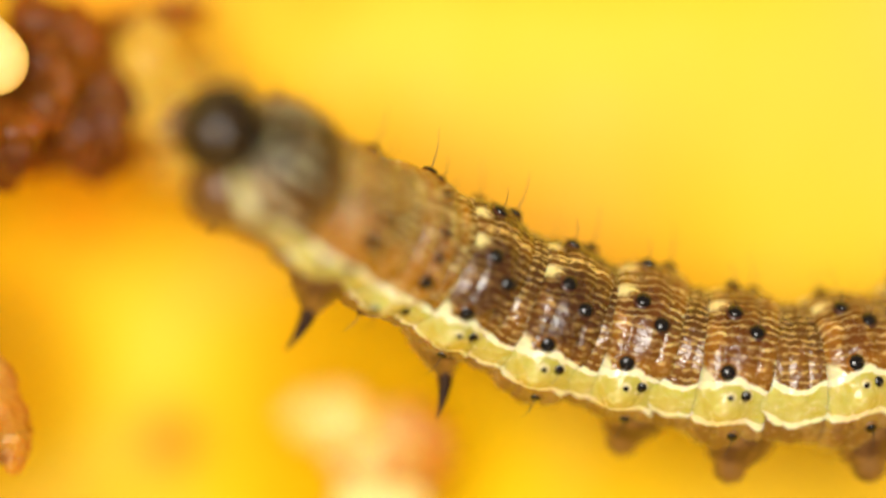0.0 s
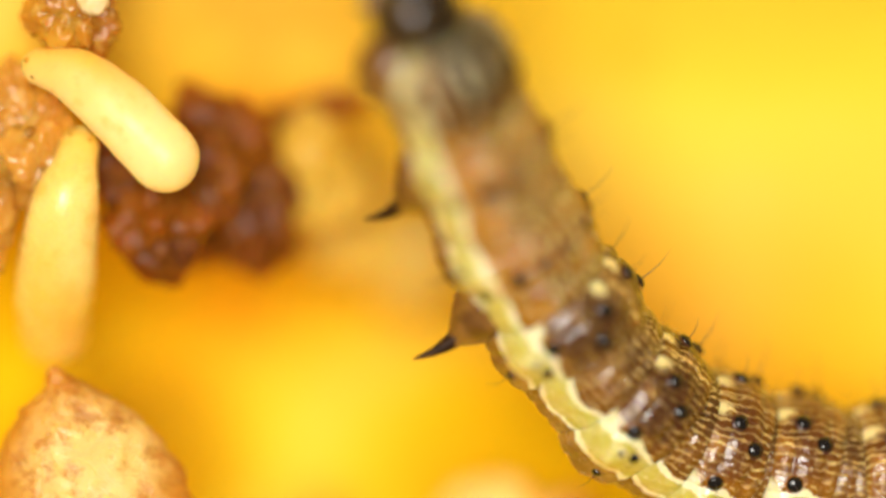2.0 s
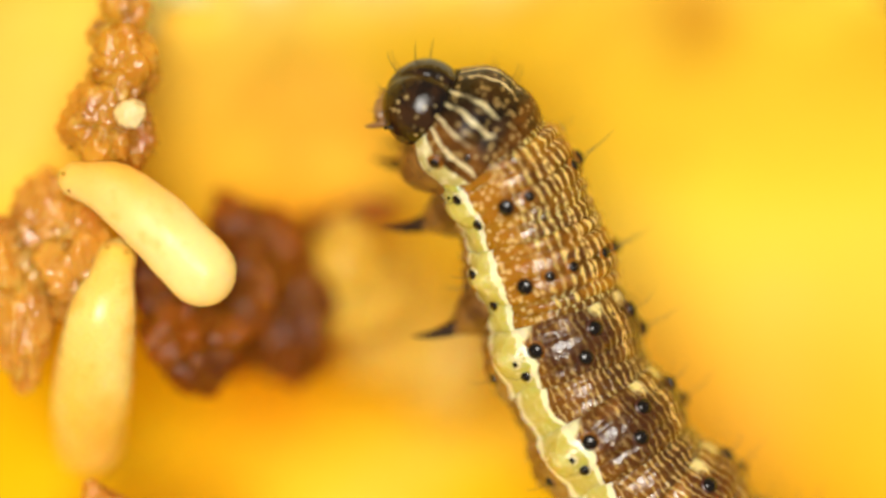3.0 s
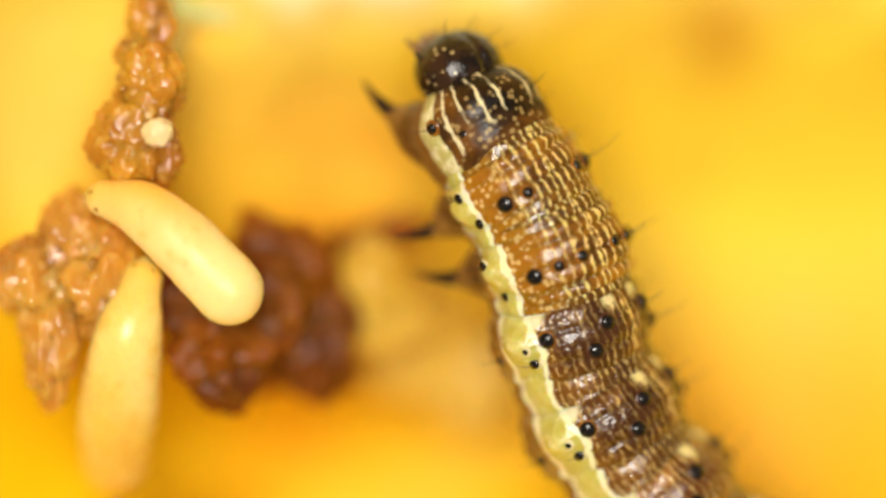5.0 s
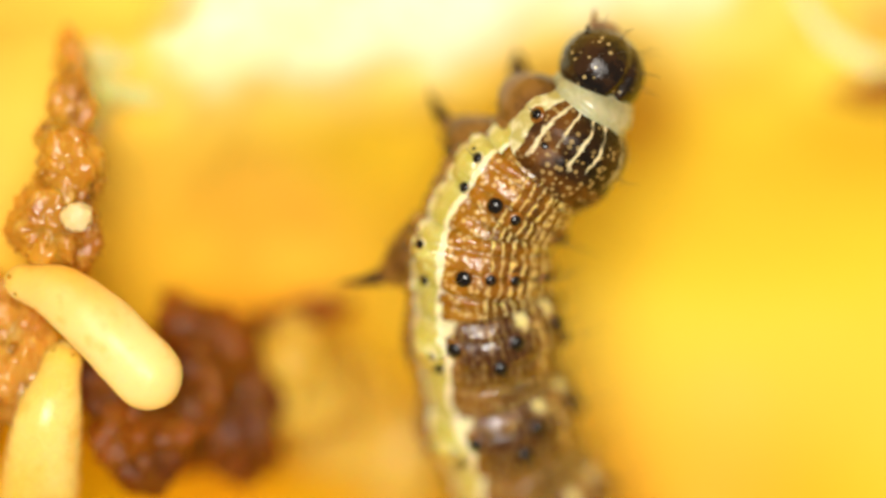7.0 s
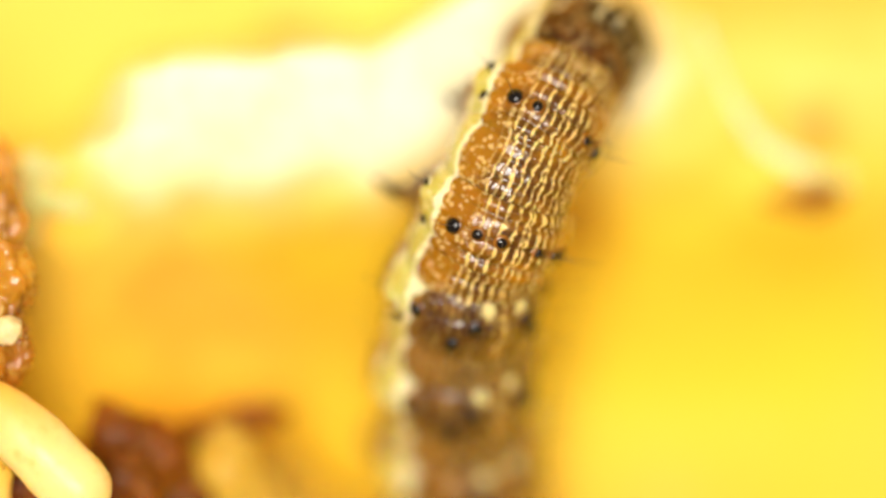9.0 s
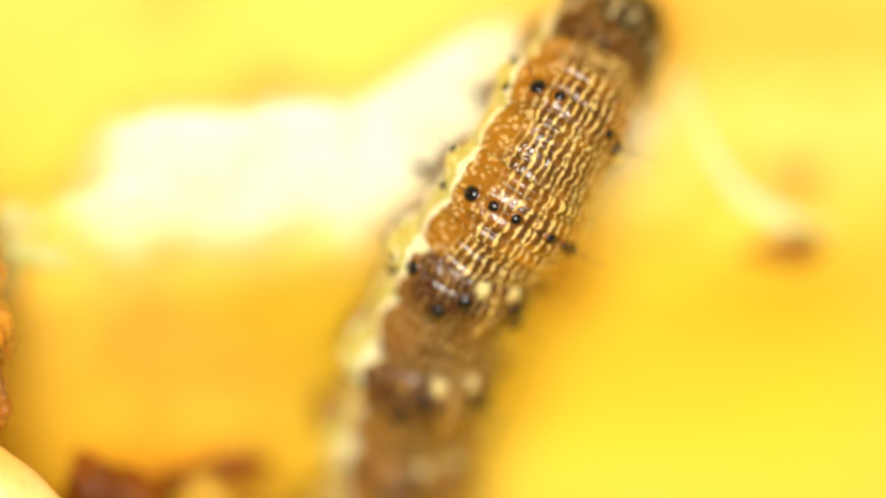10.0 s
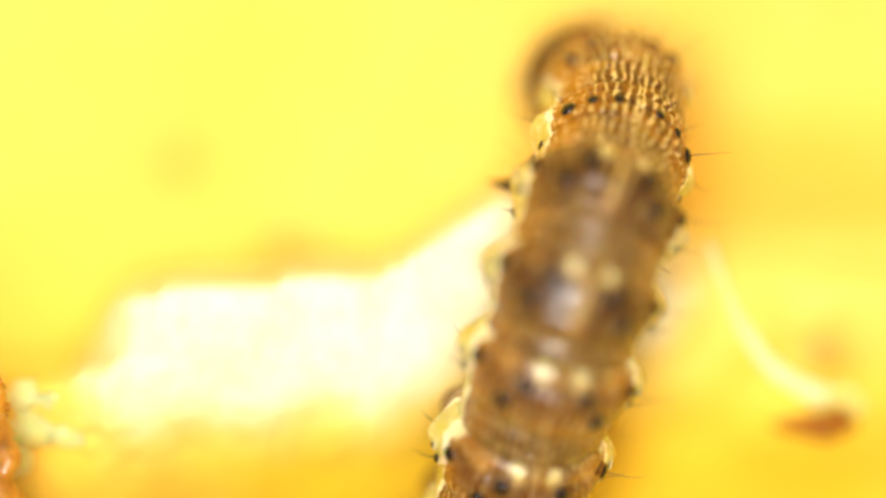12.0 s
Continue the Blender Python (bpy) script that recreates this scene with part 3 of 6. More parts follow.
frass("frass_clump", "dark reddish-brown frass clump under the seeds", [
    (-5.4, -2.5, -2.4, 1.0, 1.05, 0.8), (-4.0, -0.4, -3.6, 1.15, 1.1, 0.9), (-3.0, -2.75, -4.2, 0.75, 1.0, 0.8), (-4.6, -1.4, -3.2, 1.1, 1.0, 0.8), (-2.2, 0.0, -5.2, 0.9, 0.5, 0.4), (-1.1, 0.55, -5.8, 0.8, 0.28, 0.28), (-6.2, -1.0, -2.5, 0.9, 0.9, 0.7), (-4.3, -2.6, -4.6, 0.9, 0.8, 0.6), (-3.2, -1.2, -4.6, 1.0, 1.2, 0.7)], DARK_FRASS, DARK_FRASS, "frass heaps", 4, 7)

crumb = new("crumb", mesh_of("crumb", *lump((0, 0, 0), (0.38, 0.36, 0.32), 0.25, 2.0, 4.0), [CRUMB]))
crumb.location = Vector((-6.75, 2.75, -0.25)) * MM
tagged(crumb, "small pale crumb stuck on wet frass", "crumb")

for x, y, z, bits in ((-1.9, -0.9, -4.8, ((0, 0.1, 0, 0.85, 1.15, 0.7), (0.6, -0.8, -0.5, 0.95, 1.0, 0.6), (0.1, 0.7, -0.2, 0.6, 0.6, 0.5))),
                      (-0.5, -2.3, -8.2, ((0, 0, 0, 2.3, 1.7, 1.0), (1.2, -1.0, -0.3, 1.6, 1.5, 0.9), (-1.1, 1.0, -0.2, 1.4, 1.2, 0.8)))):
    pulp = thing("pulp_lump", (x, y, z), "amber lump of soft torn pepper pulp", "pulp", "pulp lumps")
    for u, w, h, a, b, c in bits:
        part("pulp_fold", mesh_of("pulp_fold", *lump((u, w, h), (a, b, c), 0.35, 1.0 / max(a, 0.6), x + u * 3, 4, 0.1), [PULP]), pulp)
torn = thing("torn_pith", (-6.3, 5.9, -3.9), "glistening torn end of the pale pith rib", "pith")
for u, w, h, a, b, c in ((0.0, 0.0, 0.0, 0.8, 0.55, 0.35), (0.7, 0.7, 0.25, 0.8, 0.4, 0.3), (-0.5, -0.7, -0.1, 0.6, 0.6, 0.4), (0.9, -0.1, 0.1, 0.75, 0.4, 0.3), (-0.2, 0.8, 0.1, 0.55, 0.45, 0.3)):
    part("torn_fold", mesh_of("torn_fold", *lump((u, w, h - 0.36), (a * 0.8, b * 0.8, c * 0.7), 0.22, 1.6, u * 5 + w, 5), [WET_PITH]), torn)
loose = thing("seed_cluster", (3.0, -10.0, -6.0), "pale seed on orange pulp in the cavity", "seed")
part("pale_coat", mesh_of("pale_coat", *lump((-0.3, 0.4, 0.4), (1.3, 0.9, 0.7), 0.15, 1.0, 3.0, 4), [SEED]), loose)
part("orange_pulp", mesh_of("orange_pulp", *lump((1.2, -0.7, 0), (1.5, 1.4, 1.0), 0.3, 1.1, 8.0, 4), [KERNEL]), loose)
part("pale_coat", mesh_of("pale_coat", *lump((1.0, -1.6, 0.7), (1.2, 0.6, 0.5), 0.2, 1.2, 5.0, 4), [SEED]), loose)

scar = thing("stalk_scar", (12.4, 6.4, -6.8), "curved pale stalk thread beside a brown scar", "scar")
v, f = tube(smooth_path([(-2.4, 3.9, 1.3), (-1.7, 2.2, 1.0), (-0.8, 0.9, 0.7), (0.3, 0.25, 0.5)], 5), smooth_line([0.08, 0.16, 0.21, 0.30], 5), 16, 1, 0.06, 2.0)
part("thread", mesh_of("thread", v, f, [RIB]), scar)
part("brown_scar", mesh_of("brown_scar", *lump((0.3, -0.4, 0.3), (0.95, 0.46, 0.3), 0.35, 1.5, 2.0, 4), [BRUISE]), scar)
for u, w, h, q in ((0.9, 0.25, 0.45, 0.42), (0.35, 0.1, 0.6, 0.34), (1.3, -0.05, 0.4, 0.3)):
    part("pale_flap", mesh_of("pale_flap", *lump((u, w, h), (q, q * 0.7, q * 0.5), 0.4, 1.6, u * 4, 4), [TORN]), scar)


# ---- the caterpillar ----
BASE = (8.0, -14.0, -9.0)
caterpillar = thing("caterpillar", BASE, "brown caterpillar with cream stripes, pale flank bands and a black head", "caterpillar")


def ring_radius(a, ry, rz):
    """Radius of a body ring at the angle a from the back: a little flat below."""
    c, s = math.cos(a), math.sin(a)
    r = 1.0 / math.sqrt((s / ry) ** 2 + (c / rz) ** 2)
    return r * (1.0 - 0.06 * max(0.0, -c)) * (1.0 + 0.02 * math.exp(-((math.degrees(a) - 92) / 13) ** 2) + 0.11 * math.exp(-((math.degrees(a) - 132) / 20) ** 2))


def body_ring(name, length, radius, folds, seed, material, deep=0.05, front=0.62, back=0.62, barrel=0.10, lobe=0.22, taper=0.70):
    """A soft barrel along x: folded skin, shrinking at both ends to slide under its neighbours."""
    rows, sides = 44, 84
    verts, faces = [], []
    for i in range(rows + 1):
        f = i / rows
        x = (f - 0.5) * length
        u = abs(f - 0.5) * 2
        k = 1.0 - barrel * u * u
        if u > taper:
            tip = front if f > 0.5 else back
            k -= (1 - tip) * ((u - taper) / (1 - taper)) ** 2
        fold = abs(math.sin(math.pi * folds * f))
        crease = deep * (1 - fold) ** 2.2 * (1 if u < 0.9 else 0)
        for s in range(sides):
            a = 2 * math.pi * s / sides
            b = a if a <= math.pi else 2 * math.pi - a
            flank = math.exp(-((math.degrees(b) - 92) / 16) ** 2)
            r = ring_radius(b, radius, radius) * (k - crease * (1 - 0.85 * flank))
            d = Vector((x, r * math.sin(a), r * math.cos(a)))
            n = noise.fractal(Vector((x * 1.1 + seed, d.y * 0.9, d.z * 0.9)), 0.9, 2.1, 3)
            r *= 1 + 0.022 * n + lobe * flank * (math.exp(-((x - 0.3) / 0.55) ** 2) - 0.35)
            verts.append((x + 0.05 * noise.noise(Vector((seed, d.y, d.z))), r * math.sin(a), r * math.cos(a)))
    for i in range(rows):
        for s in range(sides):
            n = (s + 1) % sides
            faces.append((i * sides + s, (i + 1) * sides + s, (i + 1) * sides + n, i * sides + n)[::-1])
    faces += [tuple(range(sides)), tuple(range(rows * sides, (rows + 1) * sides))[::-1]]
    return mesh_of(name, verts, faces, [material])


def spot_mesh(r, halo, halo_r):
    """A glossy black wart on a flat coloured ring."""
    verts, faces, slots = [], [], []

    def dome(rad, height, rings, sides, z, slot):
        n = len(verts)
        for i in range(rings):
            a = i / rings * math.pi / 2
            for s in range(sides):
                t = 2 * math.pi * s / sides
                verts.append((rad * math.cos(a) * math.cos(t), rad * math.cos(a) * math.sin(t), z + height * math.sin(a)))
        verts.append((0, 0, z + height))
        for i in range(rings - 1):
            for s in range(sides):
                q = (s + 1) % sides
                faces.append((n + i * sides + s, n + i * sides + q, n + (i + 1) * sides + q, n + (i + 1) * sides + s))
                slots.append(slot)
        for s in range(sides):
            faces.append((n + (rings - 1) * sides + s, n + (rings - 1) * sides + (s + 1) % sides, n + rings * sides))
            slots.append(slot)

    if halo_r:
        dome(halo_r, 0.065, 4, 16, -0.035, 0)
    dome(r, r * 0.55, 6, 16, 0.01, 1)
    return mesh_of("spot", verts, faces, [halo, BLACK], slots)


SPOTS = {
    "big": spot_mesh(0.20, HALO, 0.24), "dorsal": spot_mesh(0.19, MAROON, 0.24), "small": spot_mesh(0.08, CREAM, 0.14),
    "plain": spot_mesh(0.14, HALO, 0.21), "low": spot_mesh(0.135, CREAM, 0.165), "belly": spot_mesh(0.13, LEG, 0.2), "tiny": spot_mesh(0.06, CREAM, 0.0)}


def hair_mesh(length):
    pts = [(0, 0, 0), (0.03, 0, length * 0.35), (0.10, 0, length * 0.7), (0.22, 0, length)]
    v, f = tube(smooth_path(pts, 2), smooth_line([0.014, 0.011, 0.007, 0.003], 2), 5, caps=1)
    return mesh_of("hair", v, f, [HAIR])


HAIRS = {"long": hair_mesh(0.95), "short": hair_mesh(0.5)}


def on_skin(x, degrees, radius, lift=0.0):
    """The pose of a wart on a ring: its z axis stands on the skin."""
    a = math.radians(degrees)
    b = abs(a)
    r = ring_radius(b, radius, radius) * (1 - 0.14 * (x / 1.12) ** 2) * (1 + 0.22 * math.exp(-((abs(degrees) - 92) / 16) ** 2) * (math.exp(-((x - 0.3) / 0.55) ** 2) - 0.35)) + lift
    return mm(x, r * math.sin(a), r * math.cos(a), -degrees, 0, 0)


def put_spots(ring, radius, table):
    for x, degrees, kind, hair in table:
        for side in (1, -1):
            m = on_skin(x, degrees * side, radius)
            part("spot", SPOTS[kind], ring, m)
            if hair:
                part("hair", HAIRS[hair], ring, m @ pose(0, 0, 0.00008, 0, 0, 40 * side))


ABDOMEN = [(0.25, 21.7, "dorsal", "short"), (-0.30, 36, "dorsal", "long"), (0.27, 68, "big", "long"), (0.13, 83, "small", ""), (-0.23, 82, "low", "short"), (-0.12, 115.6, "belly", "short")]
THORAX = [(0.0, 16.7, "plain", "short"), (-0.03, 36.4, "plain", "short"), (-0.1, 57, "big", "long"), (0.46, 93.4, "low", "short"), (-0.41, 91.8, "low", ""), (0.56, 101, "tiny", ""), (0.1, 122, "belly", "short")]
MESOTHORAX = [(-0.14, 27.6, "plain", "short"), (-0.12, 48.6, "big", "long"), (0.53, 83.5, "low", "short"), (-0.23, 79.6, "low", ""), (0.62, 92, "tiny", ""), (0.1, 122, "belly", "short")]


def two_tone(name, first, second, mats):
    v, f = joined([first, second])
    return mesh_of(name, v, f, mats, [0] * len(first[1]) + [1] * len(second[1]))


def true_leg():
    """A short jointed leg that ends in a black claw, pointing down its z axis."""
    one = tube(smooth_path([(0, 0, 0.6), (0, 0, -0.05), (0.03, 0, -0.50), (0.07, 0, -0.86)], 4), smooth_line([0.90, 0.78, 0.52, 0.24], 4), 18, 1, 0.07, 2.0)
    two = tube(smooth_path([(0.07, 0, -0.78), (0.17, 0, -1.12), (0.34, 0, -1.48), (0.60, 0, -1.84)], 4), smooth_line([0.22, 0.17, 0.10, 0.02], 4), 14)
    return two_tone("leg", one, two, [LEG, CLAW])


def false_leg():
    one = tube(smooth_path([(0, 0, 0.7), (0, 0, 0.1), (0.03, 0, -0.35), (0.04, 0, -0.60)], 4), smooth_line([1.05, 0.95, 0.62, 0.40], 4), 20, 1, 0.08, 2.0)
    two = tube([(0.05, 0, -0.66), (0.05, 0, -0.80), (0.05, 0, -0.87)], [0.32, 0.28, 0.12], 14)
    return two_tone("proleg", one, two, [LEG, MOUTH])


TRUE_LEG, PROLEG = true_leg(), false_leg()


def leg_at(radius, degrees, x, lean=0, spread=0):
    """The pose of a leg on a ring of that radius."""
    a = math.radians(degrees)
    return mm(x, radius * 0.90 * math.sin(a), radius * 0.90 * math.cos(a), 180 - degrees + spread, 0, 0) @ pose(0, 0, 0, 0, lean, 0)


def put_legs(ring, radius, me, degrees, x=0.0):
    return [part(me.name, me, ring, leg_at(radius, degrees * side, x)) for side in (1, -1)]


def head_part():
    bm = bmesh.new()
    bmesh.ops.create_uvsphere(bm, u_segments=48, v_segments=32, radius=1)
    verts = []
    for v in bm.verts:
        d = v.co
        lobe = 1 + 0.05 * abs(d.y) - 0.07 * math.exp(-(d.y / 0.10) ** 2) * max(0.0, d.z + 0.3)
        verts.append((d.x * 0.96 * lobe + 0.02, d.y * 1.04 * lobe, d.z * 1.02 * lobe - 0.05 * d.x))
    faces = [tuple(v.index for v in f.verts) for f in bm.faces]
    bm.free()
    ob = part("head", mesh_of("head", verts, faces, [HEAD]), caterpillar, None, "polished black-brown round head")
    part("labrum", mesh_of("labrum", *lump((0.85, 0, -0.62), (0.28, 0.42, 0.2), 0.1, 1.5, 1.0), [MOUTH]), ob)
    for side in (1, -1):
        v, f = tube([(0.78, 0.5 * side, -0.6), (0.98, 0.56 * side, -0.72), (1.14, 0.58 * side, -0.80)], [0.1, 0.07, 0.03], 10)
        part("antenna", mesh_of("antenna", v, f, [MOUTH]), ob)
        v, f = lump((0.78, 0.22 * side, -0.72), (0.26, 0.2, 0.22), 0.08, 1.5, 3.0)
        part("jaw", mesh_of("jaw", v, f, [BLACK]), ob)
        for k in range(5):
            a = math.radians(35 + k * 32)
            v, f = lump((0.55 + 0.16 * math.cos(a), 0.92 * side, -0.34 + 0.16 * math.sin(a)), (0.05, 0.05, 0.05), 0, 1, 0, 2)
            part("eye", mesh_of("eye", v, f, [BLACK]), ob)
        for x, y, z in ((0.5, 0.5, 0.75), (0.85, 0.35, 0.35), (0.2, 0.8, 0.6), (0.8, 0.7, 0.05)):
            d = Vector((x, y * side, z))
            m = Matrix.Translation(d * MM) @ d.to_track_quat("Z", "X").to_matrix().to_4x4()
            part("hair", HAIRS["short"], ob, m)
    return ob


head = head_part()
shield = body_ring("prothorax", 2.45, 1.60, 2, 3.0, SHIELD, 0.03, 0.64, 0.85, 0.08, 0.04, 0.30)
shield.transform(mm(-0.14, 0, 0))
prothorax = part("prothorax", shield, caterpillar, None, "dark shield with pale streaks")
neck = part("neck", body_ring("neck", 1.9, 1.12, 3, 9.0, NECK, 0.05, 0.72, 0.85, 0.05, 0.04, 0.30), caterpillar, None, "soft grey-green neck membrane")
put_spots(prothorax, 1.5, [(-0.22, 61, "plain", "short"), (-0.26, 86, "low", ""), (0.28, 83, "plain", "short"), (0.1, 22, "plain", "short"), (0.2, 120, "belly", "")])
legs = {1: put_legs(prothorax, 1.45, TRUE_LEG, 150, 0.1)}
RADII = {2: 1.67, 3: 1.80, 4: 1.93, 5: 1.98, 6: 1.98, 7: 1.98, 8: 1.98, 9: 1.95, 10: 1.9, 11: 1.75, 12: 1.45}
rings, folds = {}, {}
for i, r in RADII.items():
    thorax = i < 4
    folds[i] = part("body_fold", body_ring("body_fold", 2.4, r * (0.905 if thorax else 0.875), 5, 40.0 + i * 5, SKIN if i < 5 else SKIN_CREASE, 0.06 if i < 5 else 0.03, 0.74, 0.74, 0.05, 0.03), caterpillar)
    rings[i] = part("body_ring", body_ring("body_ring", 2.25 if i < 12 else 2.8, r, 4 if thorax else 3, i * 7.0, SKIN_THORAX if thorax else SKIN_SADDLE if i < 6 else SKIN_ABDOMEN, 0.065 if thorax else 0.035, 0.62, 0.62 if i < 12 else 0.3, 0.10 if thorax else 0.185), caterpillar)
    put_spots(rings[i], r, MESOTHORAX if i == 2 else THORAX if thorax else ABDOMEN)
    if thorax:
        legs[i] = put_legs(rings[i], r, TRUE_LEG, 148, 0.1)
    if i in (6, 7, 8, 9, 12):
        put_legs(rings[i], r, PROLEG, 148, -0.35)


# ---- what moves ----
def motions():
    # every body ring of the caterpillar bends and crawls
    walk(head, [
        (0, mm(-7.49, 11.33, 13.15, 48.0, -15.3, 141.2)), (0.5, mm(-7.65, 12.14, 13.62, 48.0, -16.6, 126.4)), (1, mm(-6.85, 13.83, 13.57, 46.0, -14.6, 112.0)),
        (1.5, mm(-6.74, 15.17, 13.71, 45.0, -5.5, 110.5)), (2, mm(-7.07, 16.23, 13.47, 44.0, -5.4, 132.4)), (2.5, mm(-7.57, 16.64, 12.10, 42.0, -0.0, 152.4)),
        (3, mm(-7.80, 17.02, 8.69, 40.0, -0.0, 161.6)), (3.2, mm(-8.41, 16.68, 8.46, 40.0, -0.0, 161.6)), (4.8, mm(-7.79, 18.17, 7.73, 41.0, -0.0, 108.4)),
        (5, mm(-7.62, 18.26, 7.66, 41.0, -0.0, 108.4)), (5.5, mm(-3.81, 18.82, 7.65, 42.0, -0.0, 67.2)), (6, mm(-3.14, 19.15, 8.29, 41.0, -4.3, 40.9)),
        (6.5, mm(-3.71, 20.05, 7.94, 39.0, -3.9, 75.6)), (7, mm(-2.31, 20.24, 7.94, 38.0, -0.0, 55.7)), (7.2, mm(-2.07, 20.55, 7.89, 38.0, -0.0, 55.7)),
        (8.8, mm(-0.31, 23.55, 4.51, 27.0, 56.6, 42.4)), (9, mm(-0.27, 23.80, 4.34, 27.0, 56.6, 42.4)), (9.5, mm(0.10, 24.51, 4.31, 30.0, 48.1, 34.8)),
        (10, mm(0.69, 25.36, 4.17, 30.0, 55.2, 35.1)), (10.5, mm(-0.06, 27.42, 3.37, 28.0, 43.5, 70.4)), (11, mm(-0.51, 28.67, 1.70, 12.0, 65.7, 97.9)),
        (11.5, mm(-1.52, 28.03, 0.27, 10.0, 67.8, 194.6)), (12, mm(-1.59, 28.12, -0.18, 10.0, 65.4, 215.4)),
    ])
    walk(prothorax, [
        (0, mm(-6.40, 10.52, 12.21, 43.8, -37.5, 144.0)), (0.5, mm(-7.03, 11.05, 12.60, 46.9, -42.0, 119.2)), (1, mm(-6.56, 12.68, 12.53, 45.2, -41.2, 104.1)),
        (1.5, mm(-6.32, 14.03, 12.80, 44.1, -38.7, 108.6)), (2, mm(-6.41, 14.99, 12.72, 43.2, -29.1, 114.4)), (2.5, mm(-6.57, 15.74, 11.66, 42.0, -21.5, 126.8)),
        (3, mm(-6.77, 16.44, 8.40, 38.6, -12.0, 139.0)), (3.2, mm(-7.25, 16.38, 8.19, 31.4, -7.4, 155.1)), (4.8, mm(-7.21, 16.95, 7.72, 42.5, -0.8, 116.6)),
        (5, mm(-7.12, 17.08, 7.67, 40.6, 1.9, 117.7)), (5.5, mm(-4.11, 17.69, 7.63, 39.1, 1.0, 65.2)), (6, mm(-4.02, 17.98, 8.01, 32.6, -9.4, 53.1)),
        (6.5, mm(-4.05, 18.53, 7.91, 30.2, -4.0, 69.1)), (7, mm(-3.17, 18.62, 7.61, 49.8, -10.8, 52.6)), (7.2, mm(-2.77, 18.96, 7.70, 48.3, -9.3, 57.0)),
        (8.8, mm(-1.22, 23.15, 5.91, 24.6, 43.1, 50.5)), (9, mm(-1.16, 23.41, 5.73, 23.9, 45.1, 46.9)), (9.5, mm(-0.87, 23.81, 5.58, 23.0, 39.8, 50.9)),
        (10, mm(-0.18, 24.73, 5.46, 22.0, 43.9, 51.2)), (10.5, mm(-0.32, 26.28, 4.79, 22.5, 47.0, 79.3)), (11, mm(-0.56, 27.69, 3.30, 8.4, 49.4, 86.4)),
        (11.5, mm(-1.05, 27.63, 2.08, 15.5, 61.7, 118.4)), (12, mm(-0.99, 28.29, 1.58, 14.1, 71.2, 169.9)),
    ])
    # the neck slides out of the shield as the head reaches forward
    walk(neck, [
        (0, mm(-6.40, 10.52, 12.21, 43.8, -37.5, 144.0) @ mm(-0.15, 0, 0)), (0.5, mm(-7.03, 11.05, 12.60, 46.9, -42.0, 119.2) @ mm(-0.15, 0, 0)), (1, mm(-6.56, 12.68, 12.53, 45.2, -41.2, 104.1) @ mm(-0.15, 0, 0)),
        (1.5, mm(-6.32, 14.03, 12.80, 44.1, -38.7, 108.6) @ mm(-0.15, 0, 0)), (2, mm(-6.41, 14.99, 12.72, 43.2, -29.1, 114.4) @ mm(-0.15, 0, 0)), (2.5, mm(-6.57, 15.74, 11.66, 42.0, -21.5, 126.8) @ mm(-0.15, 0, 0)),
        (3, mm(-6.77, 16.44, 8.40, 38.6, -12.0, 139.0) @ mm(-0.15, 0, 0)), (3.2, mm(-7.25, 16.38, 8.19, 31.4, -7.4, 155.1) @ mm(-0.15, 0, 0)), (4.8, mm(-7.21, 16.95, 7.72, 42.5, -0.8, 116.6) @ mm(-0.15, 0, 0)),
        (5, mm(-7.12, 17.08, 7.67, 40.6, 1.9, 117.7) @ mm(-0.15, 0, 0)), (5.5, mm(-4.11, 17.69, 7.63, 39.1, 1.0, 65.2) @ mm(0.1, 0, 0)), (6, mm(-4.02, 17.98, 8.01, 32.6, -9.4, 53.1) @ mm(0.42, 0, 0)),
        (6.5, mm(-4.05, 18.53, 7.91, 30.2, -4.0, 69.1) @ mm(0.42, 0, 0)), (7, mm(-3.17, 18.62, 7.61, 49.8, -10.8, 52.6) @ mm(0.7, 0, 0)), (7.2, mm(-2.77, 18.96, 7.70, 48.3, -9.3, 57.0) @ mm(0.7, 0, 0)),
        (8.8, mm(-1.22, 23.15, 5.91, 24.6, 43.1, 50.5) @ mm(0, 0, 0)), (9, mm(-1.16, 23.41, 5.73, 23.9, 45.1, 46.9) @ mm(0, 0, 0)), (9.5, mm(-0.87, 23.81, 5.58, 23.0, 39.8, 50.9) @ mm(0, 0, 0)),
        (10, mm(-0.18, 24.73, 5.46, 22.0, 43.9, 51.2) @ mm(0, 0, 0)), (10.5, mm(-0.32, 26.28, 4.79, 22.5, 47.0, 79.3) @ mm(0, 0, 0)), (11, mm(-0.56, 27.69, 3.30, 8.4, 49.4, 86.4) @ mm(0, 0, 0)),
        (11.5, mm(-1.05, 27.63, 2.08, 15.5, 61.7, 118.4) @ mm(0, 0, 0)), (12, mm(-0.99, 28.29, 1.58, 14.1, 71.2, 169.9) @ mm(0, 0, 0)),
    ])
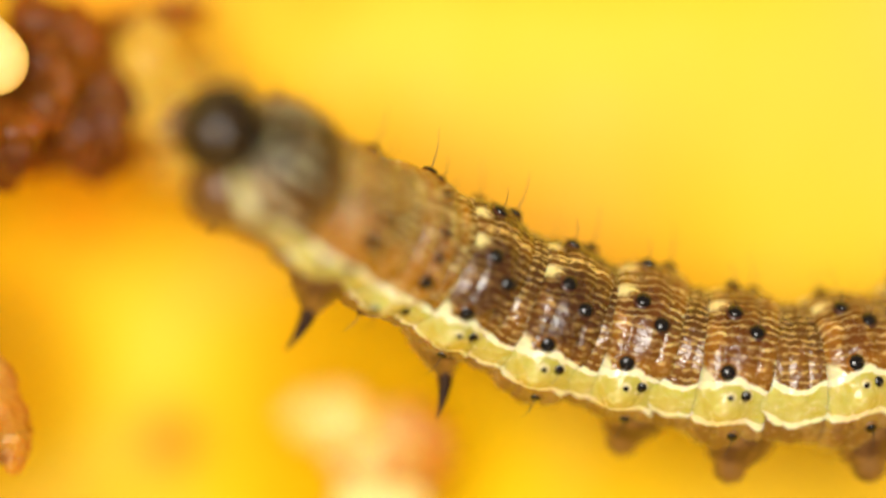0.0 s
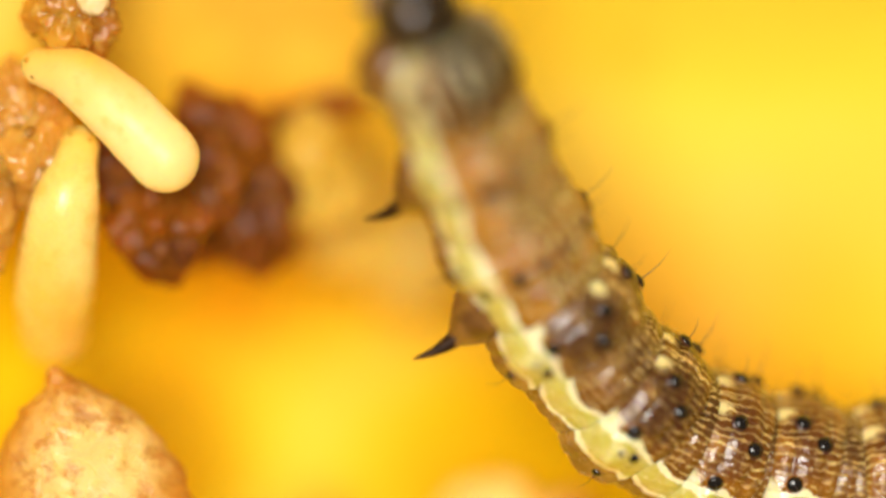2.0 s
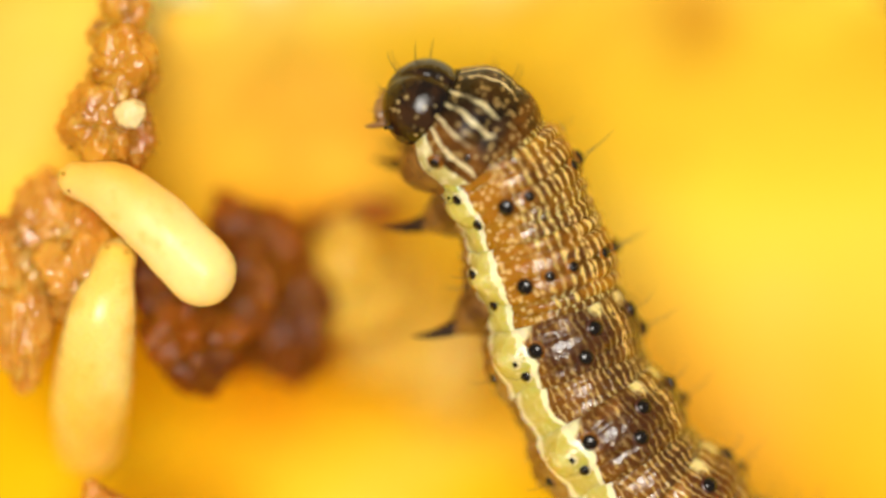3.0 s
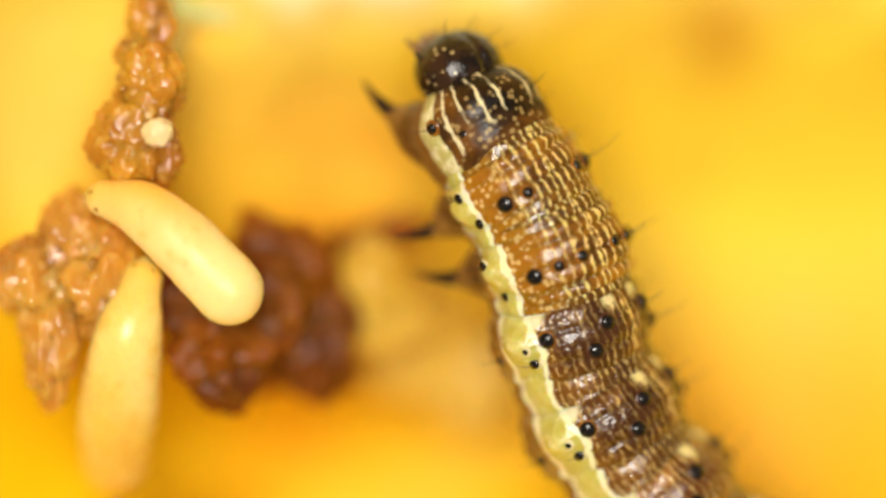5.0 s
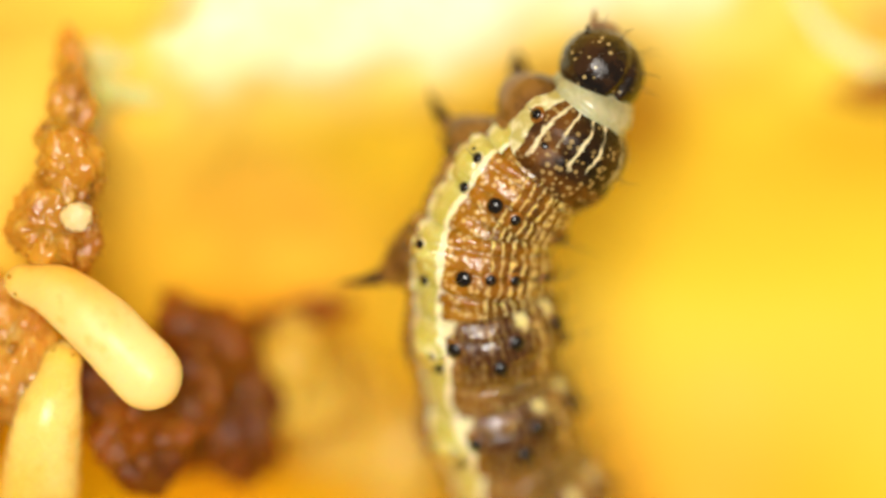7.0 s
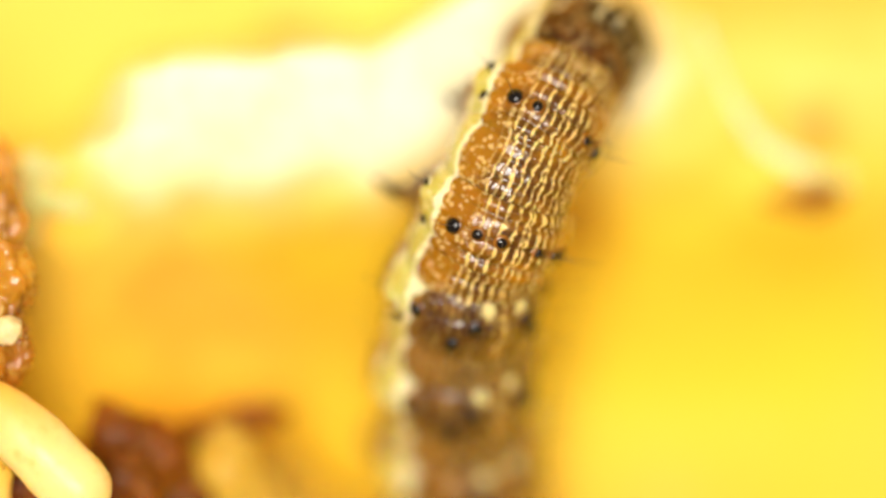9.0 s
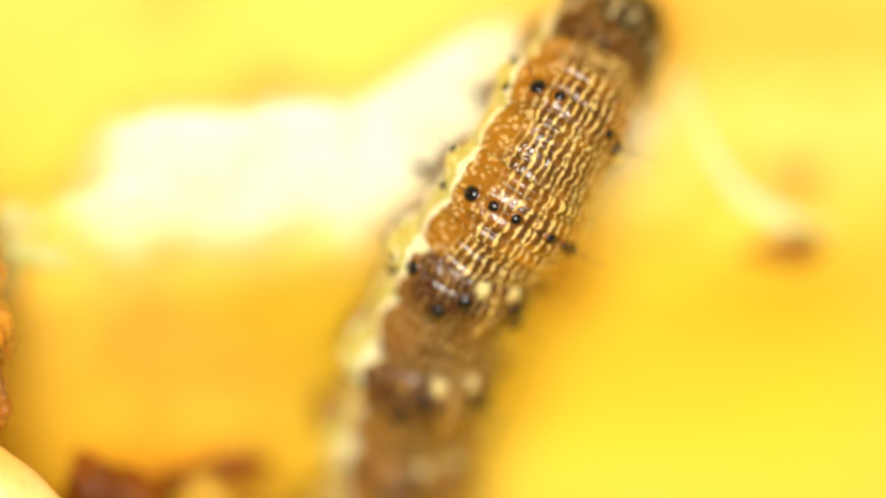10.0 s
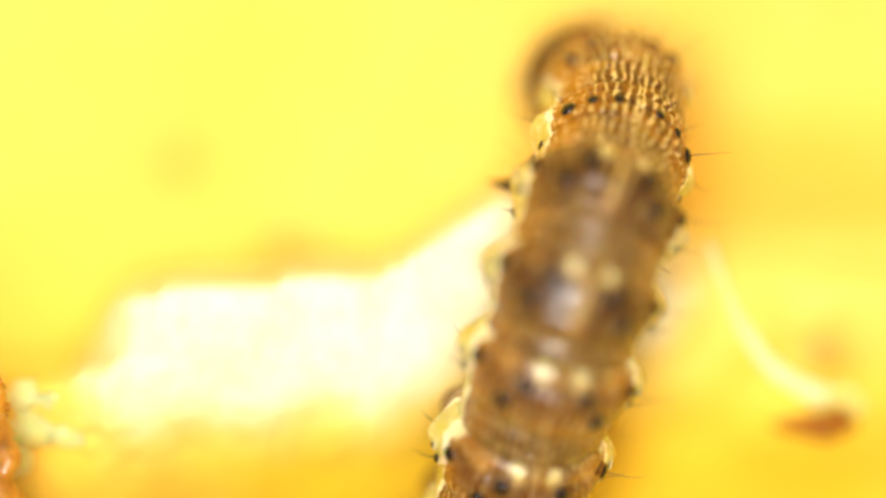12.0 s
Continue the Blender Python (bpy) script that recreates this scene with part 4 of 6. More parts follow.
    walk(folds[2], [
        (0, mm(-5.71, 10.02, 11.50, 42.9, -39.8, 144.6)), (0.5, mm(-6.64, 10.36, 11.83, 46.7, -44.4, 119.1)), (1, mm(-6.36, 11.87, 11.80, 45.1, -41.3, 104.2)),
        (1.5, mm(-6.07, 13.23, 12.10, 43.9, -39.9, 107.2)), (2, mm(-6.03, 14.04, 12.14, 43.1, -29.6, 111.5)), (2.5, mm(-6.13, 14.93, 11.26, 42.0, -23.7, 118.1)),
        (3, mm(-6.21, 15.76, 8.24, 35.7, -10.3, 129.4)), (3.2, mm(-6.53, 15.89, 8.15, 30.5, -2.3, 146.0)), (4.8, mm(-6.74, 16.04, 7.70, 37.8, -1.3, 117.8)),
        (5, mm(-6.61, 16.25, 7.73, 35.0, 3.2, 121.4)), (5.5, mm(-4.59, 16.96, 7.67, 38.8, 2.6, 56.9)), (6, mm(-4.55, 17.28, 7.88, 30.6, -8.1, 53.2)),
        (6.5, mm(-4.52, 17.62, 7.80, 28.4, -6.2, 62.8)), (7, mm(-3.85, 17.97, 7.42, 47.5, -11.2, 43.9)), (7.2, mm(-3.37, 18.27, 7.51, 46.5, -12.0, 48.8)),
        (8.8, mm(-1.70, 22.18, 6.58, 24.2, 32.0, 63.4)), (9, mm(-1.70, 22.53, 6.48, 23.2, 35.9, 58.6)), (9.5, mm(-1.43, 22.86, 6.32, 21.7, 33.9, 59.6)),
        (10, mm(-0.68, 23.86, 6.25, 20.5, 38.4, 60.2)), (10.5, mm(-0.48, 25.34, 5.72, 21.5, 44.1, 80.7)), (11, mm(-0.63, 26.65, 4.27, 7.6, 42.9, 86.0)),
        (11.5, mm(-0.78, 26.89, 3.12, 16.6, 52.8, 109.7)), (12, mm(-0.61, 28.07, 2.73, 14.9, 68.8, 150.2)),
    ])
    walk(rings[2], [
        (0, mm(-5.01, 9.53, 10.79, 42.1, -41.1, 148.9)), (0.5, mm(-6.26, 9.67, 11.05, 46.4, -45.8, 124.6)), (1, mm(-6.15, 11.06, 11.06, 44.9, -39.7, 112.0)),
        (1.5, mm(-5.82, 12.42, 11.40, 43.8, -39.9, 109.6)), (2, mm(-5.66, 13.10, 11.56, 42.9, -30.9, 113.2)), (2.5, mm(-5.70, 14.11, 10.85, 42.0, -26.0, 115.2)),
        (3, mm(-5.66, 15.08, 8.08, 32.7, -9.2, 119.0)), (3.2, mm(-5.81, 15.40, 8.12, 29.5, -4.3, 128.9)), (4.8, mm(-6.26, 15.14, 7.68, 33.2, -2.4, 118.7)),
        (5, mm(-6.11, 15.42, 7.78, 29.3, 0.3, 119.3)), (5.5, mm(-5.06, 16.23, 7.71, 38.5, 0.6, 70.4)), (6, mm(-5.08, 16.57, 7.76, 28.7, -6.0, 68.2)),
        (6.5, mm(-4.99, 16.71, 7.68, 26.7, -6.4, 72.6)), (7, mm(-4.52, 17.32, 7.24, 45.1, -11.1, 54.8)), (7.2, mm(-3.98, 17.57, 7.31, 44.6, -13.4, 53.3)),
        (8.8, mm(-2.19, 21.21, 7.26, 23.7, 14.9, 64.4)), (9, mm(-2.24, 21.64, 7.23, 22.6, 18.5, 63.0)), (9.5, mm(-1.98, 21.90, 7.06, 20.3, 21.9, 61.7)),
        (10, mm(-1.18, 22.99, 7.05, 18.9, 23.7, 60.5)), (10.5, mm(-0.63, 24.40, 6.64, 20.4, 28.2, 73.8)), (11, mm(-0.71, 25.61, 5.24, 6.9, 35.6, 77.9)),
        (11.5, mm(-0.52, 26.15, 4.16, 17.7, 55.4, 91.7)), (12, mm(-0.23, 27.85, 3.87, 15.7, 65.3, 104.9)),
    ])
    walk(folds[3], [
        (0, mm(-4.31, 9.17, 10.04, 40.6, -42.4, 153.6)), (0.5, mm(-5.82, 9.06, 10.20, 46.0, -46.9, 130.3)), (1, mm(-5.75, 10.25, 10.33, 44.6, -37.6, 119.2)),
        (1.5, mm(-5.55, 11.65, 10.66, 43.4, -39.8, 111.8)), (2, mm(-5.24, 12.15, 10.91, 42.6, -32.0, 114.9)), (2.5, mm(-5.36, 13.30, 10.38, 42.0, -28.3, 112.1)),
        (3, mm(-5.27, 14.17, 7.94, 35.1, -8.0, 110.0)), (3.2, mm(-5.32, 14.53, 8.04, 33.2, -5.7, 114.5)), (4.8, mm(-5.78, 14.32, 7.63, 35.5, -3.5, 119.7)),
        (5, mm(-5.67, 14.65, 7.77, 32.1, -2.9, 116.9)), (5.5, mm(-5.26, 15.33, 7.71, 39.3, -1.3, 83.1)), (6, mm(-5.29, 15.64, 7.70, 31.9, -3.8, 81.7)),
        (6.5, mm(-5.20, 15.67, 7.57, 31.2, -6.4, 82.1)), (7, mm(-4.95, 16.57, 7.09, 45.7, -10.6, 66.9)), (7.2, mm(-4.46, 16.91, 7.11, 45.6, -14.9, 58.6)),
        (8.8, mm(-2.75, 20.01, 7.37, 27.2, -1.9, 65.2)), (9, mm(-2.76, 20.48, 7.40, 25.8, 0.7, 66.6)), (9.5, mm(-2.47, 20.89, 7.36, 25.4, 7.4, 63.9)),
        (10, mm(-1.72, 22.00, 7.34, 22.3, 7.0, 60.9)), (10.5, mm(-1.08, 23.16, 7.07, 21.8, 12.5, 68.8)), (11, mm(-1.08, 24.35, 6.00, 8.5, 28.1, 71.4)),
        (11.5, mm(-0.67, 25.44, 5.25, 14.8, 55.1, 72.4)), (12, mm(-0.28, 27.15, 4.97, 12.9, 54.0, 80.7)),
    ])
    walk(rings[3], [
        (0, mm(-3.58, 8.82, 9.33, 39.1, -36.8, 152.4)), (0.5, mm(-5.26, 8.49, 9.41, 45.7, -37.5, 141.6)), (1, mm(-5.26, 9.45, 9.65, 44.3, -33.4, 124.3)),
        (1.5, mm(-5.19, 10.84, 9.97, 43.1, -32.8, 117.2)), (2, mm(-4.78, 11.21, 10.26, 42.3, -30.2, 118.1)), (2.5, mm(-5.03, 12.47, 9.90, 42.1, -26.4, 112.6)),
        (3, mm(-4.97, 13.18, 7.80, 37.5, -8.3, 107.6)), (3.2, mm(-4.96, 13.54, 7.91, 37.0, -9.0, 108.3)), (4.8, mm(-5.34, 13.52, 7.56, 37.8, -5.0, 115.7)),
        (5, mm(-5.31, 13.86, 7.69, 34.8, -7.3, 109.7)), (5.5, mm(-5.28, 14.39, 7.67, 40.1, -5.1, 91.9)), (6, mm(-5.36, 14.64, 7.63, 35.1, -6.4, 88.4)),
        (6.5, mm(-5.28, 14.59, 7.44, 35.7, -8.3, 87.7)), (7, mm(-5.19, 15.76, 6.92, 46.3, -14.2, 80.8)), (7.2, mm(-4.82, 16.21, 6.89, 46.6, -16.2, 71.6)),
        (8.8, mm(-3.28, 18.84, 7.18, 30.7, -13.9, 65.5)), (9, mm(-3.23, 19.34, 7.26, 28.9, -13.7, 67.3)), (9.5, mm(-2.94, 19.95, 7.34, 30.5, -10.4, 59.8)),
        (10, mm(-2.27, 21.03, 7.32, 25.7, -8.9, 57.0)), (10.5, mm(-1.59, 21.93, 7.23, 23.3, 3.6, 67.6)), (11, mm(-1.53, 23.15, 6.63, 10.2, 27.5, 69.0)),
        (11.5, mm(-0.96, 24.75, 6.27, 11.9, 51.3, 70.1)), (12, mm(-0.47, 26.33, 5.98, 10.1, 51.7, 76.9)),
    ])
    walk(folds[4], [
        (0, mm(-2.81, 8.40, 8.72, 42.5, -31.2, 151.5)), (0.5, mm(-4.47, 7.99, 8.84, 46.3, -27.0, 150.4)), (1, mm(-4.70, 8.69, 9.06, 45.2, -28.7, 129.0)),
        (1.5, mm(-4.68, 9.90, 9.37, 44.9, -26.3, 121.2)), (2, mm(-4.26, 10.27, 9.64, 45.1, -28.3, 121.2)), (2.5, mm(-4.69, 11.60, 9.44, 42.9, -24.6, 113.1)),
        (3, mm(-4.74, 12.26, 7.64, 41.7, -8.6, 105.1)), (3.2, mm(-4.77, 12.59, 7.69, 42.7, -12.2, 102.0)), (4.8, mm(-5.01, 12.70, 7.48, 42.0, -6.6, 111.6)),
        (5, mm(-5.12, 13.02, 7.54, 41.1, -11.4, 102.5)), (5.5, mm(-5.16, 13.54, 7.55, 41.5, -8.9, 101.0)), (6, mm(-5.32, 13.73, 7.50, 38.6, -8.9, 95.3)),
        (6.5, mm(-5.25, 13.56, 7.28, 38.9, -10.1, 93.3)), (7, mm(-5.18, 14.94, 6.69, 44.6, -17.0, 94.5)), (7.2, mm(-4.96, 15.42, 6.66, 45.1, -16.8, 84.1)),
        (8.8, mm(-3.70, 17.98, 6.76, 34.5, -28.7, 66.0)), (9, mm(-3.61, 18.51, 6.83, 32.3, -31.3, 68.2)), (9.5, mm(-3.43, 19.26, 6.98, 36.1, -30.7, 54.5)),
        (10, mm(-2.86, 20.30, 6.98, 30.8, -26.0, 52.5)), (10.5, mm(-1.99, 21.03, 7.19, 26.7, -8.7, 66.0)), (11, mm(-1.93, 22.34, 7.13, 13.2, 26.5, 65.3)),
        (11.5, mm(-1.25, 24.07, 7.17, 9.3, 46.8, 67.9)), (12, mm(-0.66, 25.68, 6.89, 7.3, 48.8, 72.7)),
    ])
    walk(rings[4], [
        (0, mm(-1.96, 7.94, 8.22, 45.8, -22.2, 152.6)), (0.5, mm(-3.55, 7.52, 8.41, 46.9, -20.3, 153.0)), (1, mm(-4.02, 7.92, 8.57, 46.2, -21.7, 135.1)),
        (1.5, mm(-4.02, 8.91, 8.85, 46.7, -20.0, 127.3)), (2, mm(-3.64, 9.32, 9.07, 47.8, -22.6, 125.4)), (2.5, mm(-4.28, 10.70, 9.02, 43.7, -20.4, 119.0)),
        (3, mm(-4.46, 11.31, 7.50, 45.9, -4.6, 111.4)), (3.2, mm(-4.55, 11.60, 7.48, 48.5, -6.2, 110.0)), (4.8, mm(-4.68, 11.85, 7.35, 46.2, -9.3, 113.3)),
        (5, mm(-4.93, 12.12, 7.34, 47.4, -11.0, 107.0)), (5.5, mm(-4.95, 12.64, 7.39, 43.0, -10.3, 101.7)), (6, mm(-5.18, 12.74, 7.33, 42.0, -10.0, 98.2)),
        (6.5, mm(-5.16, 12.47, 7.07, 42.2, -12.7, 94.4)), (7, mm(-5.05, 14.05, 6.40, 42.8, -20.4, 97.4)), (7.2, mm(-4.99, 14.54, 6.38, 43.5, -20.5, 89.3)),
        (8.8, mm(-4.04, 17.14, 6.16, 38.4, -33.4, 73.4)), (9, mm(-3.89, 17.71, 6.19, 35.7, -35.7, 76.7)), (9.5, mm(-3.91, 18.60, 6.36, 41.7, -37.7, 59.0)),
        (10, mm(-3.43, 19.52, 6.40, 35.9, -30.5, 60.5)), (10.5, mm(-2.39, 20.14, 6.93, 30.1, -18.4, 67.2)), (11, mm(-2.24, 21.62, 7.47, 16.2, 13.4, 75.2)),
        (11.5, mm(-1.53, 23.35, 7.88, 6.6, 33.6, 73.1)), (12, mm(-0.89, 24.99, 7.59, 4.5, 31.6, 71.7)),
    ])
    walk(folds[5], [
        (0, mm(-0.96, 7.40, 7.88, 48.7, -14.1, 153.5)), (0.5, mm(-2.56, 7.07, 8.10, 47.6, -14.0, 155.2)), (1, mm(-3.11, 7.09, 8.17, 48.4, -15.6, 139.8)),
        (1.5, mm(-3.16, 7.88, 8.47, 47.4, -14.2, 132.4)), (2, mm(-2.86, 8.25, 8.64, 50.4, -17.4, 128.9)), (2.5, mm(-3.69, 9.74, 8.66, 44.1, -16.5, 124.0)),
        (3, mm(-4.00, 10.24, 7.48, 49.5, -1.3, 116.5)), (3.2, mm(-4.06, 10.49, 7.45, 51.3, -1.2, 116.5)), (4.8, mm(-4.28, 10.90, 7.15, 48.5, -11.6, 114.7)),
        (5, mm(-4.60, 11.10, 7.13, 50.0, -10.7, 110.6)), (5.5, mm(-4.76, 11.54, 7.17, 47.3, -11.4, 102.3)), (6, mm(-5.02, 11.50, 7.10, 46.7, -10.8, 100.3)),
        (6.5, mm(-5.10, 11.22, 6.75, 46.9, -14.8, 95.2)), (7, mm(-4.92, 13.08, 6.01, 43.9, -23.2, 99.8)), (7.2, mm(-4.99, 13.55, 5.99, 44.4, -23.3, 93.5)),
        (8.8, mm(-4.30, 16.07, 5.40, 38.0, -36.7, 79.7)), (9, mm(-4.05, 16.72, 5.43, 34.4, -38.6, 84.0)), (9.5, mm(-4.38, 17.79, 5.55, 40.5, -42.8, 62.9)),
        (10, mm(-3.96, 18.43, 5.66, 34.7, -33.5, 66.6)), (10.5, mm(-2.89, 18.99, 6.46, 33.1, -25.3, 68.0)), (11, mm(-2.35, 20.71, 7.61, 14.4, -0.6, 84.5)),
        (11.5, mm(-1.72, 22.51, 8.32, 7.7, 17.3, 77.6)), (12, mm(-1.20, 24.12, 7.94, 6.1, 12.5, 70.9)),
    ])
    walk(rings[5], [
        (0, mm(0.10, 6.91, 7.64, 51.6, -10.9, 159.2)), (0.5, mm(-1.53, 6.59, 7.85, 48.4, -12.9, 152.1)), (1, mm(-2.09, 6.29, 7.86, 50.6, -12.4, 145.2)),
        (1.5, mm(-2.17, 6.89, 8.16, 48.2, -12.6, 139.1)), (2, mm(-1.98, 7.26, 8.24, 53.1, -20.0, 137.8)), (2.5, mm(-2.99, 8.79, 8.33, 44.6, -15.9, 130.2)),
        (3, mm(-3.40, 9.17, 7.45, 53.1, -3.6, 123.1)), (3.2, mm(-3.44, 9.37, 7.43, 54.1, -3.3, 122.0)), (4.8, mm(-3.79, 9.93, 6.92, 50.8, -10.9, 120.3)),
        (5, mm(-4.15, 10.04, 6.92, 52.7, -10.1, 117.5)), (5.5, mm(-4.45, 10.39, 6.92, 51.6, -11.9, 112.1)), (6, mm(-4.72, 10.22, 6.84, 51.4, -11.8, 110.1)),
        (6.5, mm(-4.92, 9.95, 6.40, 51.5, -15.3, 105.2)), (7, mm(-4.70, 12.04, 5.52, 45.0, -26.1, 105.5)), (7.2, mm(-4.86, 12.48, 5.49, 45.3, -26.2, 103.6)),
        (8.8, mm(-4.43, 14.96, 4.50, 37.6, -41.6, 87.5)), (9, mm(-4.10, 15.68, 4.56, 33.0, -41.2, 89.1)), (9.5, mm(-4.78, 16.89, 4.59, 39.3, -44.4, 71.3)),
        (10, mm(-4.41, 17.26, 4.77, 33.6, -39.0, 71.9)), (10.5, mm(-3.33, 17.79, 5.73, 36.0, -36.8, 74.7)), (11, mm(-2.41, 19.82, 7.45, 12.6, -26.3, 81.3)),
        (11.5, mm(-1.90, 21.65, 8.42, 8.8, -10.2, 75.9)), (12, mm(-1.51, 23.20, 8.01, 7.8, -2.7, 72.7)),
    ])
    walk(folds[6], [
        (0, mm(1.12, 6.61, 7.47, 52.1, -7.3, 165.3)), (0.5, mm(-0.57, 5.98, 7.58, 52.2, -11.9, 149.1)), (1, mm(-1.03, 5.62, 7.63, 52.9, -8.9, 150.6)),
        (1.5, mm(-1.07, 6.05, 7.88, 48.0, -10.8, 145.8)), (2, mm(-1.05, 6.59, 7.76, 50.7, -22.6, 148.5)), (2.5, mm(-2.18, 7.95, 8.00, 43.5, -15.1, 136.3)),
        (3, mm(-2.64, 8.15, 7.34, 54.1, -5.8, 129.3)), (3.2, mm(-2.71, 8.32, 7.33, 53.0, -5.3, 127.4)), (4.8, mm(-3.18, 8.98, 6.71, 51.6, -10.1, 125.3)),
        (5, mm(-3.52, 9.01, 6.71, 53.9, -9.4, 123.9)), (5.5, mm(-3.88, 9.29, 6.65, 50.4, -12.0, 121.1)), (6, mm(-4.14, 9.07, 6.55, 51.5, -12.5, 120.0)),
        (6.5, mm(-4.44, 8.76, 6.04, 50.7, -15.4, 115.0)), (7, mm(-4.32, 10.89, 4.90, 45.2, -28.2, 110.2)), (7.2, mm(-4.45, 11.33, 4.87, 45.4, -28.0, 112.0)),
        (8.8, mm(-4.37, 13.94, 3.46, 35.6, -45.8, 96.1)), (9, mm(-4.05, 14.61, 3.54, 31.9, -43.3, 94.0)), (9.5, mm(-5.01, 15.90, 3.53, 37.6, -45.3, 79.0)),
        (10, mm(-4.68, 16.20, 3.71, 32.9, -44.2, 78.0)), (10.5, mm(-3.54, 16.66, 4.60, 34.6, -46.4, 82.1)), (11, mm(-2.56, 19.16, 6.76, 15.6, -48.3, 77.3)),
        (11.5, mm(-2.13, 20.82, 7.99, 9.5, -34.9, 74.2)), (12, mm(-1.76, 22.31, 7.81, 8.3, -17.6, 74.6)),
    ])
    walk(rings[6], [
        (0, mm(2.16, 6.37, 7.37, 52.7, -2.8, 164.9)), (0.5, mm(0.43, 5.42, 7.38, 55.9, -5.8, 157.9)), (1, mm(0.07, 5.08, 7.47, 55.1, -7.1, 157.9)),
        (1.5, mm(0.09, 5.35, 7.64, 47.7, -10.3, 151.9)), (2, mm(-0.09, 6.11, 7.33, 48.3, -17.6, 155.8)), (2.5, mm(-1.29, 7.16, 7.70, 42.5, -13.2, 140.0)),
        (3, mm(-1.79, 7.20, 7.19, 55.2, -6.7, 133.7)), (3.2, mm(-1.90, 7.36, 7.20, 51.9, -6.3, 132.6)), (4.8, mm(-2.47, 8.06, 6.51, 52.4, -8.2, 129.9)),
        (5, mm(-2.79, 8.03, 6.52, 55.0, -8.3, 128.5)), (5.5, mm(-3.17, 8.25, 6.39, 49.1, -10.5, 125.7)), (6, mm(-3.44, 8.00, 6.27, 51.6, -10.4, 123.3)),
        (6.5, mm(-3.84, 7.62, 5.69, 49.9, -14.9, 117.8)), (7, mm(-3.86, 9.74, 4.21, 45.4, -30.7, 113.0)), (7.2, mm(-3.93, 10.18, 4.17, 45.6, -30.2, 114.1)),
        (8.8, mm(-4.22, 12.95, 2.42, 33.7, -41.7, 97.0)), (9, mm(-3.95, 13.54, 2.53, 30.8, -40.3, 94.9)), (9.5, mm(-5.17, 14.87, 2.50, 35.8, -41.4, 81.4)),
        (10, mm(-4.86, 15.16, 2.68, 32.2, -39.4, 80.3)), (10.5, mm(-3.64, 15.56, 3.37, 33.1, -44.8, 84.3)), (11, mm(-2.72, 18.48, 5.89, 18.6, -43.3, 80.5)),
        (11.5, mm(-2.35, 20.06, 7.26, 10.3, -46.3, 72.9)), (12, mm(-2.01, 21.41, 7.42, 8.8, -23.0, 72.9)),
    ])
    walk(folds[7], [
        (0, mm(3.26, 6.03, 7.40, 59.0, 1.4, 164.6)), (0.5, mm(1.53, 5.04, 7.36, 61.1, 0.2, 166.2)), (1, mm(1.22, 4.68, 7.36, 61.5, -5.1, 165.5)),
        (1.5, mm(1.25, 4.80, 7.42, 54.7, -9.7, 158.6)), (2, mm(0.86, 5.77, 7.07, 54.7, -11.5, 163.7)), (2.5, mm(-0.32, 6.38, 7.45, 46.1, -11.3, 143.6)),
        (3, mm(-0.93, 6.37, 7.05, 53.9, -7.7, 138.6)), (3.2, mm(-1.04, 6.52, 7.06, 51.2, -7.3, 138.3)), (4.8, mm(-1.66, 7.18, 6.39, 51.8, -6.2, 134.3)),
        (5, mm(-2.00, 7.11, 6.37, 53.9, -7.1, 133.2)), (5.5, mm(-2.41, 7.29, 6.20, 49.3, -8.9, 130.3)), (6, mm(-2.74, 6.99, 6.09, 51.1, -8.2, 126.7)),
        (6.5, mm(-3.24, 6.55, 5.38, 49.3, -14.3, 120.7)), (7, mm(-3.38, 8.70, 3.46, 45.5, -33.1, 116.1)), (7.2, mm(-3.44, 9.13, 3.43, 45.6, -32.3, 116.4)),
        (8.8, mm(-4.09, 11.95, 1.60, 32.4, -37.0, 97.9)), (9, mm(-3.86, 12.50, 1.70, 30.1, -36.8, 95.8)), (9.5, mm(-5.31, 13.84, 1.67, 34.8, -37.0, 83.7)),
        (10, mm(-5.02, 14.10, 1.91, 31.8, -33.8, 82.7)), (10.5, mm(-3.73, 14.51, 2.34, 32.1, -43.1, 86.7)), (11, mm(-2.85, 17.58, 5.10, 17.4, -38.9, 82.9)),
        (11.5, mm(-2.56, 19.51, 6.37, 11.0, -56.8, 71.1)), (12, mm(-2.34, 20.43, 6.94, 11.7, -27.5, 71.5)),
    ])
